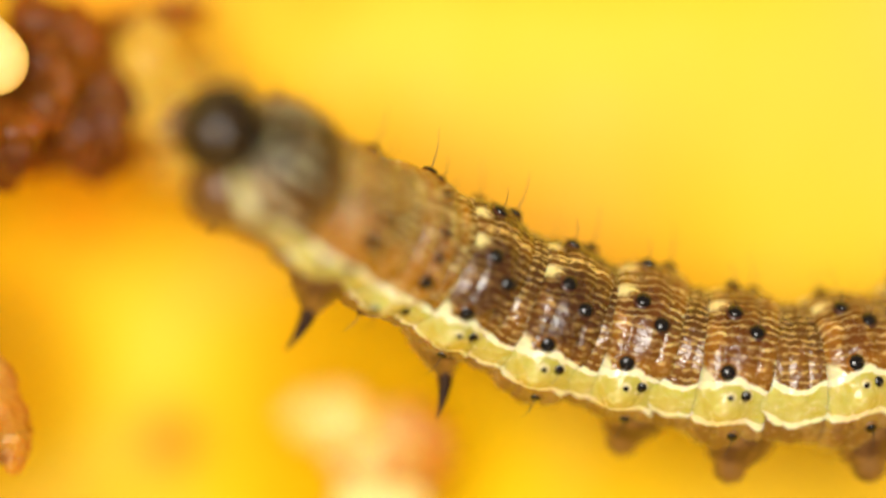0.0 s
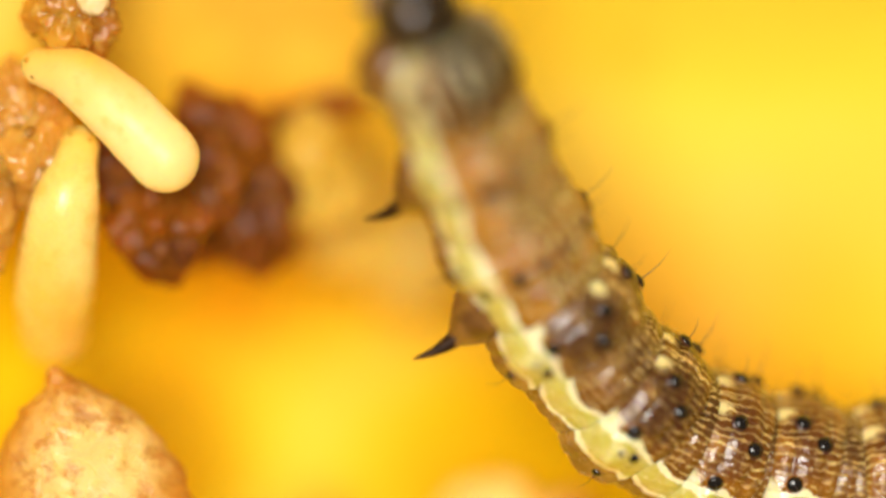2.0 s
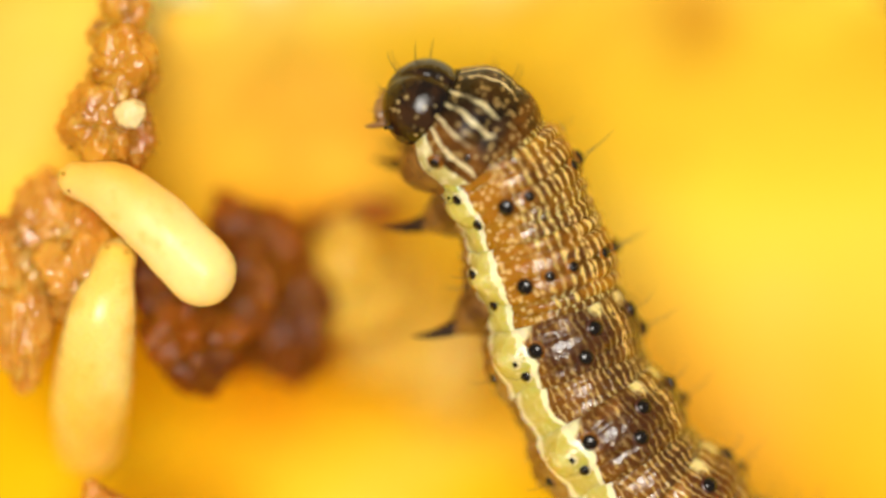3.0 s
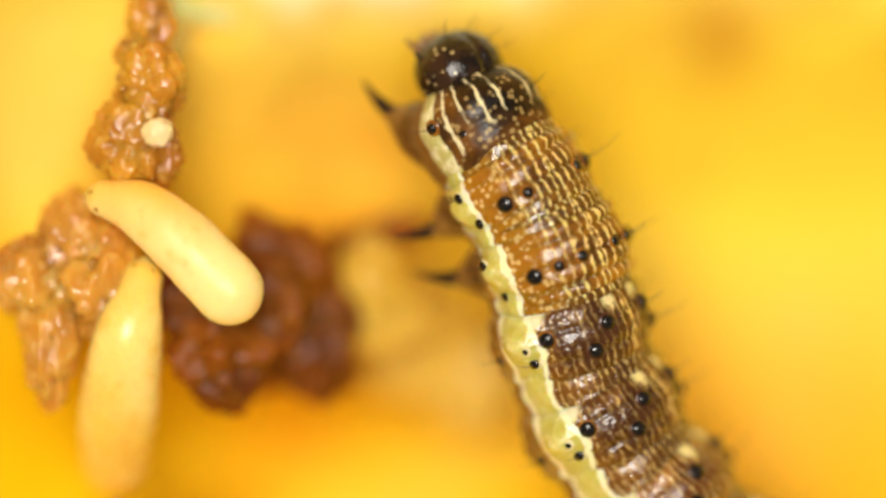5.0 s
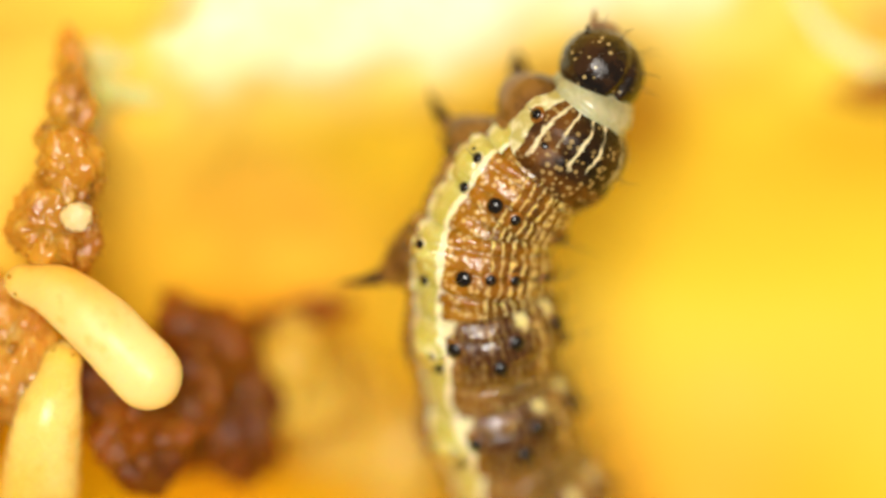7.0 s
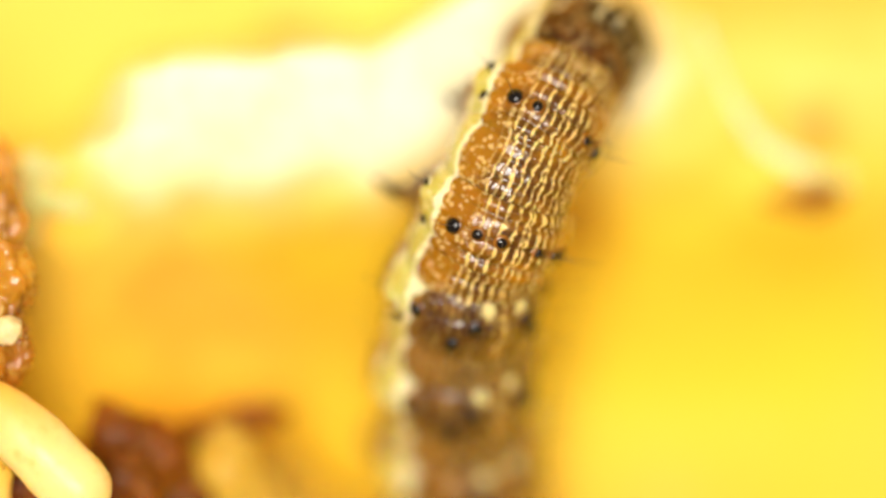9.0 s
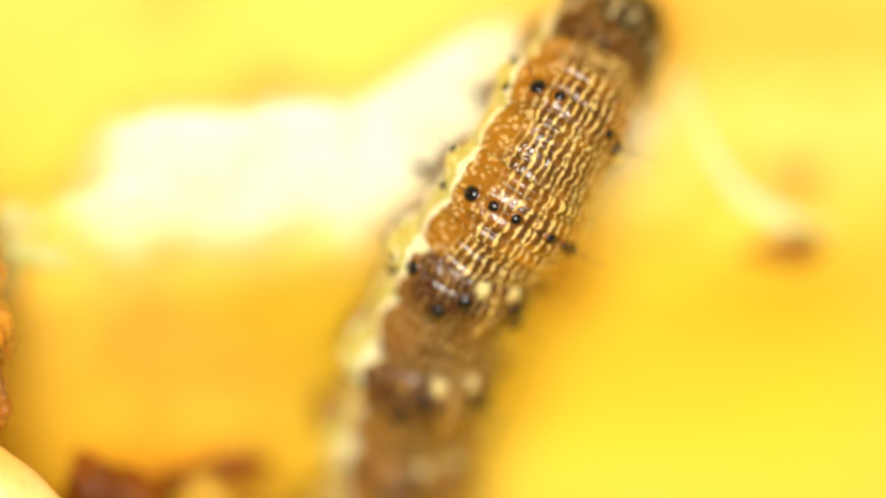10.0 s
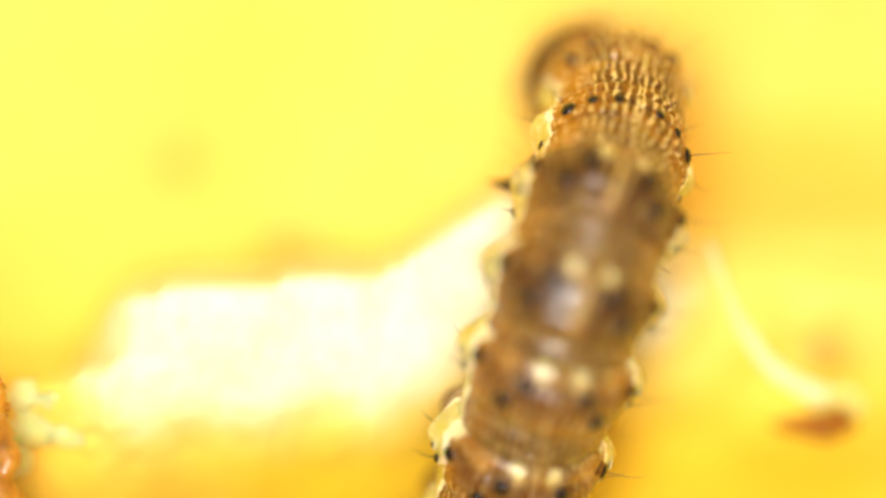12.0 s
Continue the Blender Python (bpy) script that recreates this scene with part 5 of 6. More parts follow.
    walk(rings[7], [
        (0, mm(4.42, 5.75, 7.42, 65.4, -2.7, 171.4)), (0.5, mm(2.75, 4.85, 7.38, 66.3, -2.2, 177.7)), (1, mm(2.39, 4.47, 7.26, 68.0, -7.3, 176.1)),
        (1.5, mm(2.41, 4.44, 7.21, 61.6, -10.5, 168.0)), (2, mm(1.86, 5.54, 6.91, 61.2, -7.9, 168.4)), (2.5, mm(0.70, 5.70, 7.21, 49.7, -13.3, 150.8)),
        (3, mm(-0.03, 5.65, 6.88, 52.6, -10.0, 144.0)), (3.2, mm(-0.14, 5.79, 6.90, 50.4, -9.9, 143.6)), (4.8, mm(-0.81, 6.36, 6.25, 51.2, -9.6, 137.4)),
        (5, mm(-1.15, 6.28, 6.22, 52.8, -9.9, 137.0)), (5.5, mm(-1.60, 6.40, 6.01, 49.5, -10.9, 134.5)), (6, mm(-1.99, 6.06, 5.92, 50.7, -10.0, 130.8)),
        (6.5, mm(-2.61, 5.54, 5.08, 48.8, -15.2, 124.3)), (7, mm(-2.86, 7.71, 2.73, 45.6, -30.4, 119.3)), (7.2, mm(-2.91, 8.12, 2.72, 45.7, -29.6, 119.2)),
        (8.8, mm(-3.94, 10.94, 0.90, 31.2, -33.3, 100.1)), (9, mm(-3.74, 11.47, 0.98, 29.4, -33.4, 98.2)), (9.5, mm(-5.40, 12.81, 0.95, 33.7, -33.3, 86.7)),
        (10, mm(-5.13, 13.05, 1.26, 31.4, -30.9, 85.6)), (10.5, mm(-3.76, 13.48, 1.42, 31.2, -39.3, 89.3)), (11, mm(-2.95, 16.60, 4.37, 16.2, -34.1, 86.5)),
        (11.5, mm(-2.74, 18.93, 5.43, 11.7, -47.1, 77.5)), (12, mm(-2.67, 19.44, 6.34, 14.5, -33.3, 74.9)),
    ])
    walk(folds[8], [
        (0, mm(5.75, 5.62, 7.34, 70.6, -6.3, 177.5)), (0.5, mm(4.18, 4.97, 7.34, 70.6, -4.1, 187.2)), (1, mm(3.57, 4.54, 7.10, 65.4, -9.4, 187.0)),
        (1.5, mm(3.57, 4.33, 7.01, 60.0, -11.1, 178.1)), (2, mm(2.96, 5.34, 6.85, 59.5, -4.5, 172.7)), (2.5, mm(1.74, 5.22, 6.92, 49.8, -15.3, 158.7)),
        (3, mm(0.91, 5.04, 6.67, 51.7, -12.3, 149.7)), (3.2, mm(0.80, 5.17, 6.68, 50.0, -12.5, 149.3)), (4.8, mm(0.06, 5.61, 6.03, 50.8, -13.1, 140.6)),
        (5, mm(-0.28, 5.52, 5.99, 52.1, -12.7, 141.0)), (5.5, mm(-0.75, 5.61, 5.78, 49.6, -12.9, 138.9)), (6, mm(-1.20, 5.21, 5.71, 50.4, -11.8, 135.2)),
        (6.5, mm(-1.92, 4.61, 4.76, 48.5, -16.1, 128.3)), (7, mm(-2.29, 6.76, 2.14, 45.7, -27.3, 122.7)), (7.2, mm(-2.33, 7.15, 2.13, 45.8, -26.7, 122.2)),
        (8.8, mm(-3.74, 9.94, 0.29, 30.5, -29.3, 102.4)), (9, mm(-3.58, 10.44, 0.35, 29.0, -29.8, 100.5)), (9.5, mm(-5.43, 11.77, 0.33, 33.0, -29.4, 89.6)),
        (10, mm(-5.18, 12.00, 0.68, 31.2, -27.8, 88.5)), (10.5, mm(-3.75, 12.43, 0.64, 30.6, -35.0, 91.8)), (11, mm(-2.98, 15.59, 3.76, 15.4, -29.0, 89.9)),
        (11.5, mm(-2.91, 18.06, 4.67, 11.4, -37.9, 81.6)), (12, mm(-2.90, 18.49, 5.58, 13.7, -38.7, 78.5)),
    ])
    walk(rings[8], [
        (0, mm(7.06, 5.63, 7.13, 75.9, -14.8, -175.7)), (0.5, mm(5.59, 5.21, 7.18, 74.8, -13.0, -171.8)), (1, mm(4.72, 4.76, 6.87, 62.9, -14.5, -168.5)),
        (1.5, mm(4.70, 4.36, 6.76, 58.5, -15.8, -177.1)), (2, mm(4.10, 5.25, 6.73, 57.9, -12.5, -180.7)), (2.5, mm(2.80, 4.88, 6.59, 49.8, -18.5, -195.5)),
        (3, mm(1.88, 4.53, 6.39, 50.9, -17.0, -206.1)), (3.2, mm(1.77, 4.65, 6.40, 49.6, -17.1, -206.5)), (4.8, mm(0.94, 4.92, 5.73, 50.4, -17.4, -216.2)),
        (5, mm(0.61, 4.85, 5.70, 51.4, -17.0, -215.5)), (5.5, mm(0.13, 4.90, 5.48, 49.7, -16.9, -217.6)), (6, mm(-0.38, 4.45, 5.45, 50.1, -16.1, -221.2)),
        (6.5, mm(-1.20, 3.75, 4.42, 48.2, -19.0, -228.4)), (7, mm(-1.67, 5.86, 1.60, 45.8, -26.5, -234.2)), (7.2, mm(-1.72, 6.23, 1.59, 45.8, -26.0, -234.9)),
        (8.8, mm(-3.50, 8.94, -0.25, 29.7, -27.9, -254.9)), (9, mm(-3.36, 9.42, -0.21, 28.5, -28.3, -256.7)), (9.5, mm(-5.41, 10.72, -0.23, 32.3, -27.9, -267.4)),
        (10, mm(-5.18, 10.94, 0.15, 30.9, -26.9, -268.6)), (10.5, mm(-3.70, 11.38, -0.05, 30.0, -32.0, -265.6)), (11, mm(-2.95, 14.54, 3.23, 14.6, -27.5, -267.2)),
        (11.5, mm(-3.01, 17.09, 3.99, 11.1, -33.8, -272.5)), (12, mm(-3.05, 17.54, 4.78, 12.9, -36.9, -276.8)),
    ])
    walk(folds[9], [
        (0, mm(8.18, 5.81, 6.69, 72.3, -23.9, -167.8)), (0.5, mm(6.74, 5.37, 6.75, 71.4, -23.7, -170.5)), (1, mm(5.82, 5.04, 6.52, 61.3, -19.6, -163.9)),
        (1.5, mm(5.79, 4.47, 6.40, 57.5, -20.4, -172.0)), (2, mm(5.18, 5.31, 6.40, 56.8, -20.2, -173.9)), (2.5, mm(3.86, 4.65, 6.20, 49.9, -21.5, -189.4)),
        (3, mm(2.85, 4.11, 6.02, 50.4, -21.5, -201.6)), (3.2, mm(2.74, 4.22, 6.03, 49.3, -21.7, -202.1)), (4.8, mm(1.82, 4.32, 5.34, 50.1, -21.8, -212.8)),
        (5, mm(1.52, 4.25, 5.32, 51.0, -21.3, -211.9)), (5.5, mm(1.02, 4.26, 5.11, 49.7, -20.9, -213.9)), (6, mm(0.46, 3.77, 5.09, 49.9, -20.5, -217.4)),
        (6.5, mm(-0.44, 2.97, 4.01, 47.9, -21.9, -224.8)), (7, mm(-1.02, 5.00, 1.08, 45.8, -25.6, -231.1)), (7.2, mm(-1.06, 5.35, 1.08, 45.9, -25.3, -231.9)),
        (8.8, mm(-3.21, 7.96, -0.76, 29.2, -26.5, -252.2)), (9, mm(-3.10, 8.42, -0.73, 28.3, -26.8, -253.9)), (9.5, mm(-5.34, 9.69, -0.75, 31.9, -26.4, -264.4)),
        (10, mm(-5.13, 9.91, -0.35, 30.7, -25.9, -265.5)), (10.5, mm(-3.59, 10.33, -0.65, 29.7, -28.7, -262.9)), (11, mm(-2.88, 13.51, 2.72, 14.2, -25.8, -264.4)),
        (11.5, mm(-3.00, 16.09, 3.40, 10.9, -29.3, -267.1)), (12, mm(-3.12, 16.58, 4.10, 12.4, -34.8, -272.0)),
    ])
    walk(rings[9], [
        (0, mm(9.25, 6.11, 6.14, 68.8, -24.9, -164.1)), (0.5, mm(7.78, 5.58, 6.21, 68.1, -25.7, -165.0)), (1, mm(6.89, 5.39, 6.07, 59.7, -23.3, -160.5)),
        (1.5, mm(6.85, 4.66, 5.96, 56.5, -24.2, -168.5)), (2, mm(6.24, 5.48, 5.94, 55.8, -24.6, -169.4)), (2.5, mm(4.93, 4.53, 5.74, 49.9, -24.8, -185.3)),
        (3, mm(3.83, 3.76, 5.57, 49.9, -25.3, -198.3)), (3.2, mm(3.72, 3.87, 5.57, 49.0, -25.4, -198.7)), (4.8, mm(2.73, 3.77, 4.88, 49.9, -25.3, -209.8)),
        (5, mm(2.44, 3.71, 4.87, 50.6, -24.8, -208.9)), (5.5, mm(1.93, 3.69, 4.66, 49.8, -24.5, -210.8)), (6, mm(1.33, 3.15, 4.65, 49.7, -24.3, -214.3)),
        (6.5, mm(0.34, 2.23, 3.55, 47.7, -25.0, -221.8)), (7, mm(-0.32, 4.18, 0.56, 45.8, -26.9, -228.3)), (7.2, mm(-0.37, 4.51, 0.56, 45.9, -26.7, -229.1)),
        (8.8, mm(-2.87, 6.99, -1.27, 28.7, -27.8, -249.5)), (9, mm(-2.79, 7.44, -1.25, 28.0, -28.0, -251.1)), (9.5, mm(-5.21, 8.65, -1.26, 31.5, -27.7, -261.5)),
        (10, mm(-5.02, 8.88, -0.86, 30.6, -27.5, -262.7)), (10.5, mm(-3.44, 9.28, -1.21, 29.3, -28.9, -260.3)), (11, mm(-2.75, 12.48, 2.22, 13.7, -27.3, -261.8)),
        (11.5, mm(-2.91, 15.07, 2.85, 10.7, -29.4, -263.6)), (12, mm(-3.12, 15.62, 3.45, 11.9, -34.1, -268.5)),
    ])
    walk(folds[10], [
        (0, mm(10.32, 6.46, 5.61, 66.7, -25.8, -160.4)), (0.5, mm(8.81, 5.92, 5.66, 66.1, -27.5, -159.4)), (1, mm(7.92, 5.79, 5.54, 58.8, -26.8, -157.2)),
        (1.5, mm(7.89, 4.92, 5.43, 55.9, -27.8, -164.8)), (2, mm(7.28, 5.72, 5.40, 55.1, -28.6, -164.9)), (2.5, mm(6.00, 4.47, 5.21, 49.9, -27.8, -181.2)),
        (3, mm(4.82, 3.47, 5.03, 49.6, -28.8, -195.0)), (3.2, mm(4.71, 3.56, 5.03, 48.8, -28.8, -195.4)), (4.8, mm(3.66, 3.27, 4.34, 49.7, -28.6, -206.7)),
        (5, mm(3.38, 3.22, 4.33, 50.3, -28.2, -205.9)), (5.5, mm(2.87, 3.17, 4.12, 49.8, -27.8, -207.7)), (6, mm(2.22, 2.57, 4.12, 49.6, -27.9, -211.2)),
        (6.5, mm(1.16, 1.54, 3.02, 47.6, -27.9, -218.7)), (7, mm(0.42, 3.39, 0.00, 45.9, -28.2, -225.5)), (7.2, mm(0.36, 3.70, 0.00, 45.9, -28.0, -226.4)),
        (8.8, mm(-2.49, 6.03, -1.82, 28.4, -29.1, -246.8)), (9, mm(-2.43, 6.46, -1.81, 27.8, -29.2, -248.2)), (9.5, mm(-5.03, 7.62, -1.82, 31.3, -28.9, -258.6)),
        (10, mm(-4.86, 7.85, -1.42, 30.5, -28.9, -259.9)), (10.5, mm(-3.23, 8.22, -1.80, 29.1, -28.9, -257.8)), (11, mm(-2.58, 11.45, 1.67, 13.4, -28.7, -259.3)),
        (11.5, mm(-2.76, 14.03, 2.27, 10.6, -29.3, -260.2)), (12, mm(-3.06, 14.63, 2.80, 11.5, -33.3, -265.1)),
    ])
    walk(rings[10], [
        (0, mm(11.38, 6.87, 5.04, 64.5, -27.9, -158.0)), (0.5, mm(9.81, 6.34, 5.08, 64.1, -29.7, -156.0)), (1, mm(8.94, 6.25, 4.94, 57.8, -29.3, -154.7)),
        (1.5, mm(8.91, 5.22, 4.83, 55.3, -30.4, -162.3)), (2, mm(8.30, 6.03, 4.78, 54.5, -31.1, -162.0)), (2.5, mm(7.07, 4.48, 4.61, 49.9, -30.3, -178.4)),
        (3, mm(5.83, 3.23, 4.43, 49.2, -31.4, -192.7)), (3.2, mm(5.72, 3.31, 4.43, 48.7, -31.4, -193.0)), (4.8, mm(4.61, 2.82, 3.73, 49.6, -31.0, -204.2)),
        (5, mm(4.35, 2.78, 3.73, 50.0, -30.7, -203.5)), (5.5, mm(3.83, 2.69, 3.53, 49.9, -30.3, -205.2)), (6, mm(3.14, 2.05, 3.52, 49.5, -30.6, -208.8)),
        (6.5, mm(2.01, 0.89, 2.42, 47.5, -30.4, -216.3)), (7, mm(1.20, 2.63, -0.60, 45.9, -30.1, -223.1)), (7.2, mm(1.14, 2.93, -0.60, 45.9, -29.9, -223.9)),
        (8.8, mm(-2.06, 5.09, -2.42, 28.2, -31.3, -244.4)), (9, mm(-2.02, 5.50, -2.42, 27.7, -31.2, -245.8)), (9.5, mm(-4.79, 6.60, -2.42, 31.0, -31.0, -256.2)),
        (10, mm(-4.65, 6.82, -2.02, 30.4, -31.1, -257.4)), (10.5, mm(-2.98, 7.16, -2.41, 28.9, -30.5, -255.5)), (11, mm(-2.36, 10.42, 1.08, 13.1, -30.9, -257.1)),
        (11.5, mm(-2.55, 12.99, 1.67, 10.5, -31.1, -257.8)), (12, mm(-2.95, 13.62, 2.13, 11.2, -34.1, -262.6)),
    ])
    walk(folds[11], [
        (0, mm(12.43, 7.32, 4.41, 63.3, -29.8, -155.5)), (0.5, mm(10.79, 6.82, 4.42, 62.9, -31.6, -152.7)), (1, mm(9.93, 6.75, 4.28, 57.3, -31.6, -152.3)),
        (1.5, mm(9.92, 5.58, 4.17, 55.0, -32.9, -159.7)), (2, mm(9.30, 6.39, 4.10, 54.2, -33.5, -159.1)), (2.5, mm(8.14, 4.54, 3.95, 49.9, -32.6, -175.7)),
        (3, mm(6.85, 3.02, 3.75, 49.1, -33.8, -190.3)), (3.2, mm(6.75, 3.10, 3.76, 48.6, -33.7, -190.7)), (4.8, mm(5.58, 2.41, 3.06, 49.5, -33.3, -201.8)),
        (5, mm(5.33, 2.38, 3.06, 49.9, -33.1, -201.2)), (5.5, mm(4.81, 2.26, 2.86, 49.9, -32.7, -202.8)), (6, mm(4.08, 1.56, 2.86, 49.4, -33.1, -206.4)),
        (6.5, mm(2.89, 0.28, 1.75, 47.4, -32.6, -213.9)), (7, mm(2.02, 1.90, -1.26, 45.9, -31.9, -220.8)), (7.2, mm(1.95, 2.18, -1.26, 45.9, -31.8, -221.5)),
        (8.8, mm(-1.58, 4.15, -3.09, 28.0, -33.3, -242.2)), (9, mm(-1.56, 4.55, -3.08, 27.6, -33.2, -243.4)), (9.5, mm(-4.52, 5.58, -3.08, 30.9, -33.0, -253.8)),
        (10, mm(-4.40, 5.80, -2.68, 30.3, -33.1, -255.0)), (10.5, mm(-2.68, 6.11, -3.07, 28.7, -32.0, -253.3)), (11, mm(-2.10, 9.40, 0.42, 13.0, -33.0, -255.0)),
        (11.5, mm(-2.30, 11.96, 1.01, 10.4, -32.7, -255.4)), (12, mm(-2.79, 12.61, 1.43, 11.1, -34.8, -260.2)),
    ])
    walk(rings[11], [
        (0, mm(13.47, 7.82, 3.73, 62.1, -31.2, -154.1)), (0.5, mm(11.76, 7.35, 3.72, 61.8, -33.0, -151.0)), (1, mm(10.91, 7.29, 3.57, 56.7, -32.9, -150.8)),
        (1.5, mm(10.92, 5.97, 3.44, 54.7, -34.3, -158.3)), (2, mm(10.30, 6.80, 3.36, 53.8, -34.8, -157.5)), (2.5, mm(9.22, 4.64, 3.24, 49.9, -34.0, -174.1)),
        (3, mm(7.89, 2.85, 3.03, 48.9, -35.2, -189.0)), (3.2, mm(7.78, 2.92, 3.03, 48.5, -35.1, -189.4)), (4.8, mm(6.58, 2.03, 2.34, 49.4, -34.6, -200.3)),
        (5, mm(6.34, 2.01, 2.34, 49.7, -34.4, -199.7)), (5.5, mm(5.81, 1.86, 2.14, 49.9, -34.1, -201.3)), (6, mm(5.04, 1.10, 2.14, 49.3, -34.5, -204.9)),
        (6.5, mm(3.80, -0.31, 1.04, 47.4, -34.0, -212.3)), (7, mm(2.87, 1.19, -1.97, 45.9, -33.3, -219.2)), (7.2, mm(2.79, 1.47, -1.97, 45.9, -33.2, -219.9)),
        (8.8, mm(-1.08, 3.23, -3.80, 27.8, -34.8, -240.7)), (9, mm(-1.07, 3.62, -3.80, 27.5, -34.7, -241.8)), (9.5, mm(-4.20, 4.56, -3.79, 30.7, -34.5, -252.2)),
        (10, mm(-4.11, 4.78, -3.39, 30.3, -34.6, -253.4)), (10.5, mm(-2.35, 5.06, -3.78, 28.6, -33.4, -251.7)), (11, mm(-1.81, 8.38, -0.30, 12.8, -34.6, -253.6)),
        (11.5, mm(-2.01, 10.93, 0.30, 10.3, -34.2, -253.9)), (12, mm(-2.60, 11.59, 0.70, 10.9, -35.9, -258.7)),
    ])
    walk(folds[12], [
        (0, mm(14.51, 8.34, 3.00, 61.6, -32.6, -152.6)), (0.5, mm(12.73, 7.92, 2.97, 61.3, -34.3, -149.3)), (1, mm(11.89, 7.86, 2.81, 56.5, -34.2, -149.3)),
        (1.5, mm(11.92, 6.39, 2.67, 54.5, -35.7, -156.8)), (2, mm(11.29, 7.23, 2.58, 53.6, -36.0, -156.0)), (2.5, mm(10.31, 4.78, 2.47, 49.9, -35.3, -172.5)),
        (3, mm(8.94, 2.70, 2.25, 48.8, -36.5, -187.8)), (3.2, mm(8.84, 2.77, 2.25, 48.4, -36.5, -188.0)), (4.8, mm(7.60, 1.68, 1.56, 49.4, -35.9, -198.8)),
        (5, mm(7.37, 1.67, 1.57, 49.7, -35.7, -198.3)), (5.5, mm(6.84, 1.48, 1.37, 49.9, -35.4, -199.8)), (6, mm(6.03, 0.67, 1.36, 49.3, -35.9, -203.4)),
        (6.5, mm(4.74, -0.87, 0.27, 47.3, -35.3, -210.9)), (7, mm(3.74, 0.51, -2.73, 45.9, -34.6, -217.6)), (7.2, mm(3.66, 0.77, -2.72, 46.0, -34.5, -218.3)),
        (8.8, mm(-0.54, 2.31, -4.57, 27.8, -36.2, -239.2)), (9, mm(-0.54, 2.68, -4.57, 27.4, -36.1, -240.2)), (9.5, mm(-3.85, 3.54, -4.56, 30.7, -35.9, -250.6)),
        (10, mm(-3.78, 3.76, -4.16, 30.3, -36.1, -251.9)), (10.5, mm(-1.98, 4.01, -4.54, 28.6, -34.7, -250.2)), (11, mm(-1.49, 7.36, -1.06, 12.7, -36.0, -252.2)),
        (11.5, mm(-1.70, 9.90, -0.47, 10.3, -35.7, -252.5)), (12, mm(-2.37, 10.56, -0.09, 10.8, -36.8, -257.2)),
    ])
    walk(rings[12], [
        (0, mm(15.54, 8.89, 2.24, 61.0, -32.6, -152.6)), (0.5, mm(13.69, 8.50, 2.20, 60.7, -34.3, -149.3)), (1, mm(12.86, 8.45, 2.03, 56.2, -34.2, -149.3)),
        (1.5, mm(12.93, 6.82, 1.88, 54.4, -35.7, -156.8)), (2, mm(12.28, 7.68, 1.78, 53.5, -36.0, -156.0)), (2.5, mm(11.39, 4.93, 1.68, 50.0, -35.3, -172.5)),
        (3, mm(10.00, 2.56, 1.45, 48.7, -36.5, -187.8)), (3.2, mm(9.90, 2.63, 1.45, 48.4, -36.5, -188.0)), (4.8, mm(8.63, 1.34, 0.77, 49.3, -35.9, -198.8)),
        (5, mm(8.40, 1.33, 0.77, 49.6, -35.7, -198.3)), (5.5, mm(7.88, 1.12, 0.58, 49.9, -35.4, -199.8)), (6, mm(7.03, 0.24, 0.57, 49.3, -35.9, -203.4)),
        (6.5, mm(5.68, -1.43, -0.52, 47.3, -35.3, -210.9)), (7, mm(4.63, -0.17, -3.51, 45.9, -34.6, -217.6)), (7.2, mm(4.55, 0.08, -3.50, 46.0, -34.5, -218.3)),
        (8.8, mm(0.02, 1.39, -5.37, 27.7, -36.2, -239.2)), (9, mm(-0.00, 1.75, -5.36, 27.4, -36.1, -240.2)), (9.5, mm(-3.49, 2.53, -5.35, 30.6, -35.9, -250.6)),
        (10, mm(-3.44, 2.74, -4.96, 30.2, -36.1, -251.9)), (10.5, mm(-1.59, 2.97, -5.32, 28.5, -34.7, -250.2)), (11, mm(-1.16, 6.34, -1.86, 12.7, -36.0, -252.2)),
        (11.5, mm(-1.36, 8.87, -1.25, 10.3, -35.7, -252.5)), (12, mm(-2.13, 9.52, -0.89, 10.7, -36.8, -257.2)),
    ])
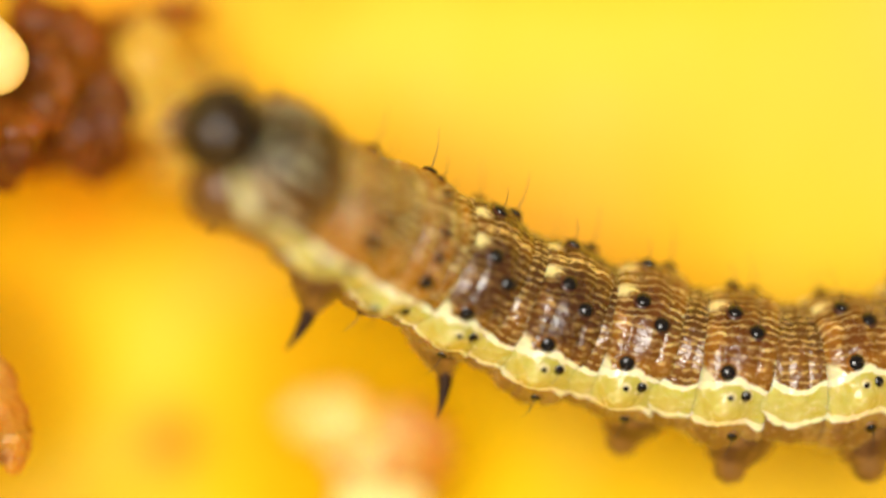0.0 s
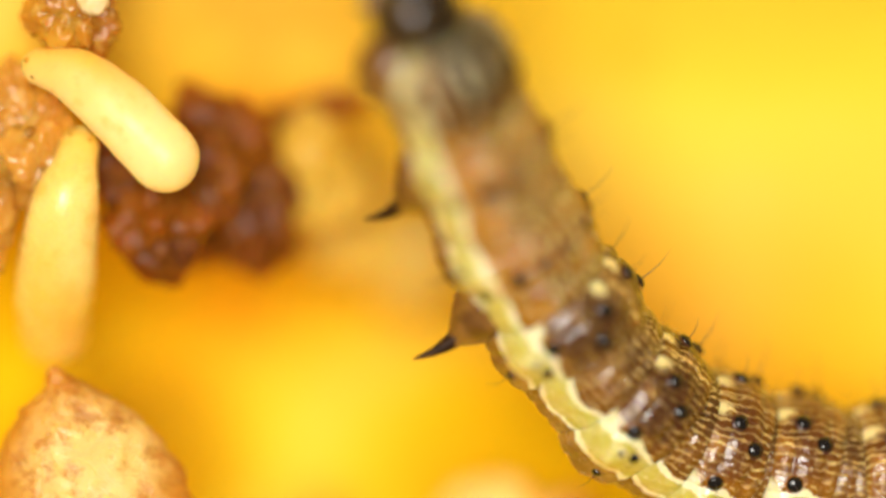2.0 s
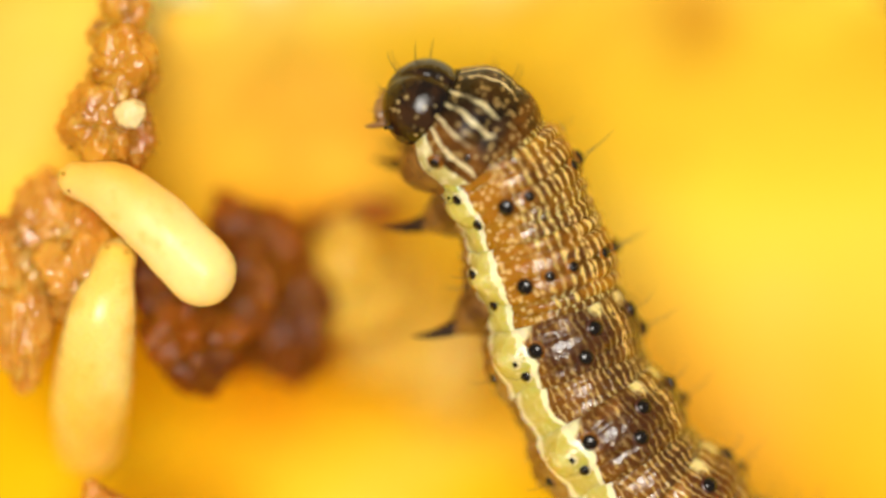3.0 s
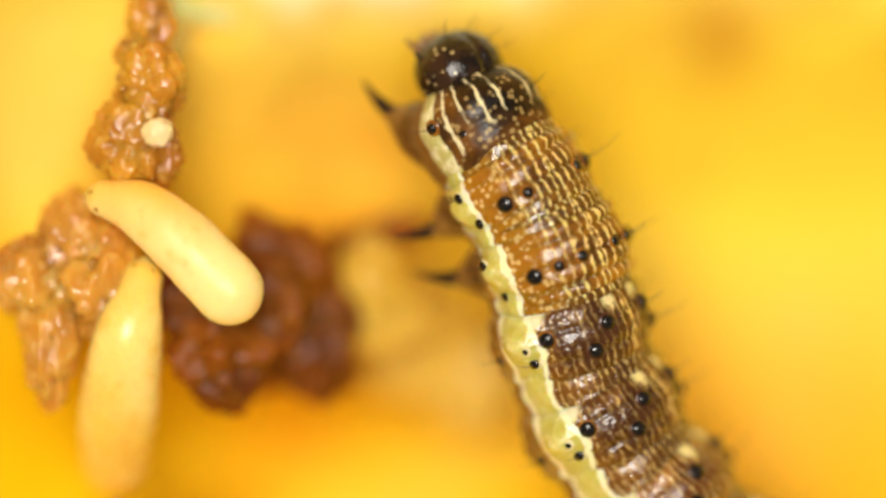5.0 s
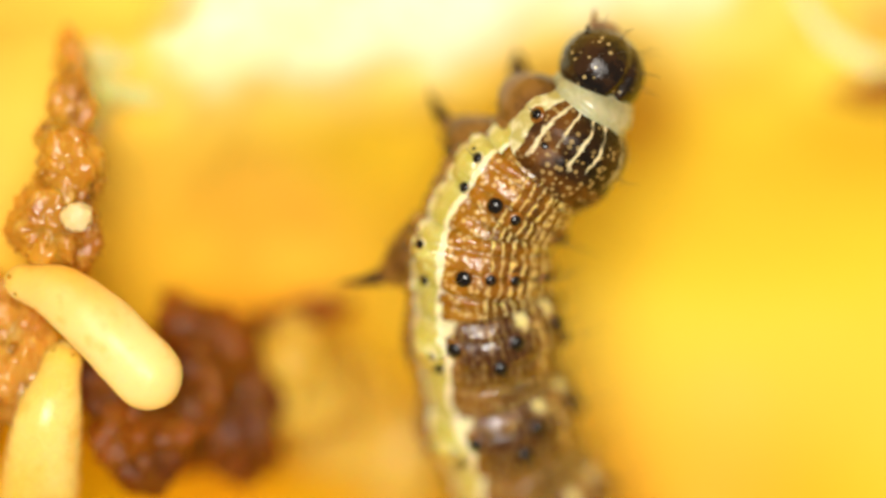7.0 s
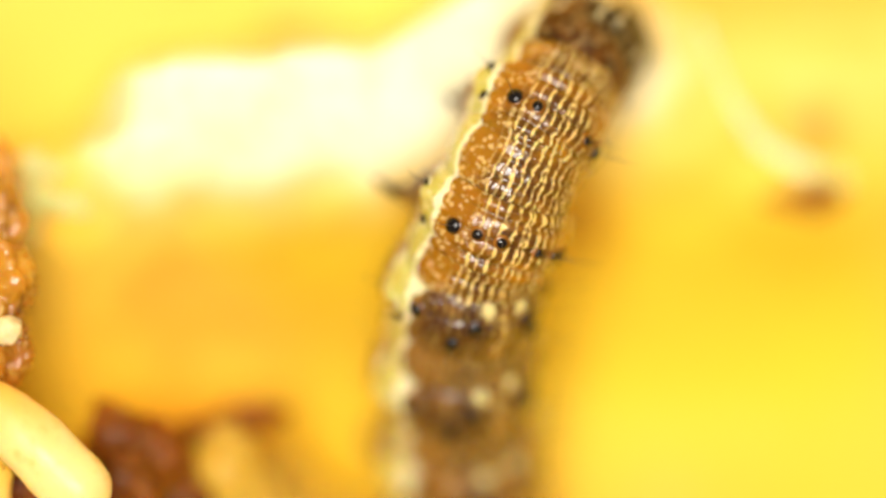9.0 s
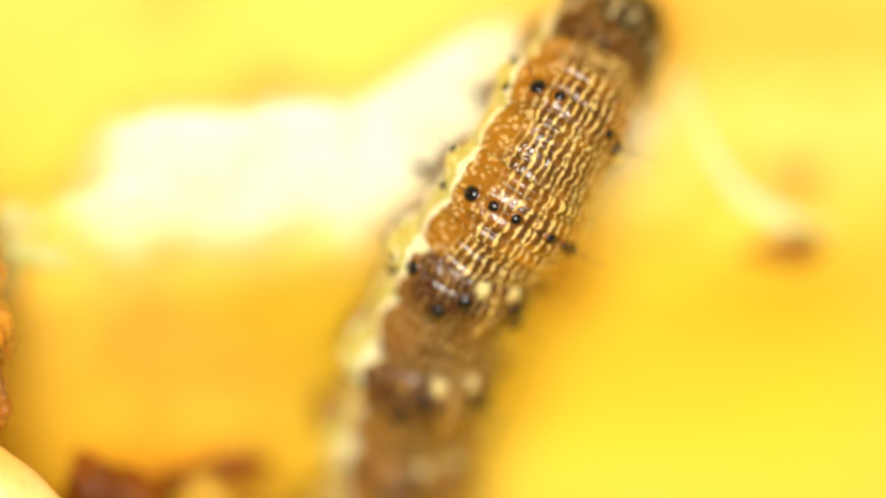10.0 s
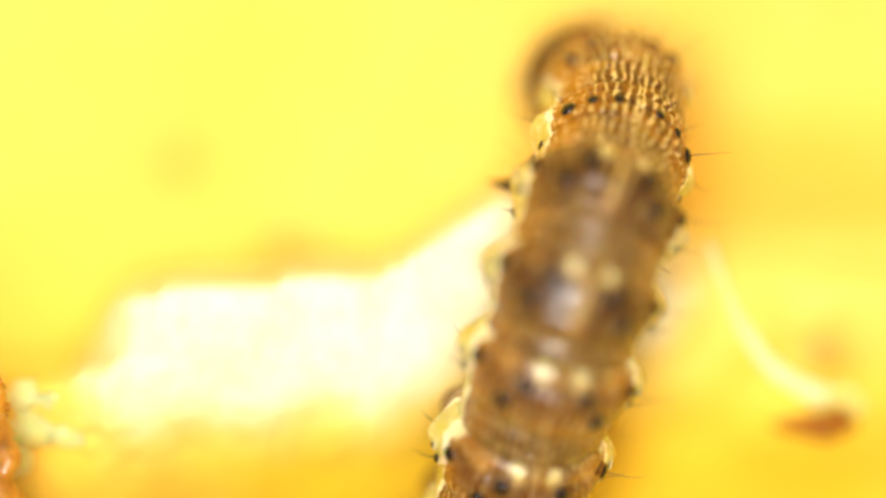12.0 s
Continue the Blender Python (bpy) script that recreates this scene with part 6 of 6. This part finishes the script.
    # leg rows: seconds, place along the ring, angle round it, swing along the body, spread
    strides = {
        1: (1.45, [(0, 0.11, 159, 47, -54), (1, 0.11, 159, 47, -54), (2, 0.13, 155, 42, -49), (2.5, 0.01, 152, 35, -47), (3, 0.13, 153, -5, -38), (3.2, 0.22, 149, -27, -17), (4.8, 0.62, 143, -53, -1), (5, 0.43, 144, -48, -2), (5.5, 0.01, 145, -40, -10), (7, 0.15, 152, -0, -45), (7.2, 0.16, 150, 4, -40), (9, -0.16, 156, -3, -37), (12, -0.16, 156, -3, -37)]),
        2: (1.62, [(0, -0.64, 131, 22, 5), (0.5, -0.46, 140, 51, -24), (1, -0.26, 150, 45, -40), (1.5, -0.01, 149, 53, -33), (2, -0.30, 143, 40, -15), (2.5, -0.25, 141, 47, -2), (3, 0.13, 139, 5, 7), (3.2, 0.08, 140, 2, 3), (4.8, 0.13, 143, 4, -8), (5, 0.29, 136, 11, 9), (5.5, 0.75, 136, -1, 7), (6, 1.04, 130, -1, 10), (6.5, 0.93, 131, -4, 11), (7, 0.45, 149, 9, -17), (7.2, 0.28, 143, 18, -1), (8.8, 0.30, 144, 3, -14), (9, 0.22, 145, 7, -20), (9.5, 0.14, 144, 12, -18), (10, 0.28, 144, -1, -18), (10.5, 0.35, 143, -8, -15), (12, 0.35, 143, -8, -15)]),
        3: (1.74, [(0, -2.34, 121, 36, 10), (0.5, -2.14, 118, 55, 24), (1, -0.94, 135, 56, -18), (1.5, -0.90, 136, 54, -17), (2, -1.37, 130, 23, 2), (2.5, -0.52, 142, 24, -15), (3, -0.54, 131, 23, 5), (3.2, -0.25, 137, 12, 6), (4.8, -0.27, 136, 22, 7), (5, 0.13, 141, 3, 1), (5.5, -0.08, 136, 25, 6), (6, -0.18, 135, 38, 10), (6.5, -0.43, 135, 43, 10), (7, -0.27, 139, 44, 7), (7.2, 0.08, 143, 19, -6), (8.8, -0.00, 142, 21, -9), (9, -0.05, 141, 31, -5), (9.5, -0.05, 144, 46, -19), (10, -0.06, 143, 39, -16), (10.5, -0.40, 144, 37, -9), (11, -0.48, 141, 30, -5), (11.5, -0.89, 144, 34, 3), (12, -0.02, 136, -2, 2)]),
    }
    for i, (radius, rows) in strides.items():
        for leg, side in zip(legs[i], (1, -1)):
            walk(leg, [(t, leg_at(radius, degrees * side, x, lean, spread * side)) for t, x, degrees, lean, spread in rows])



motions()
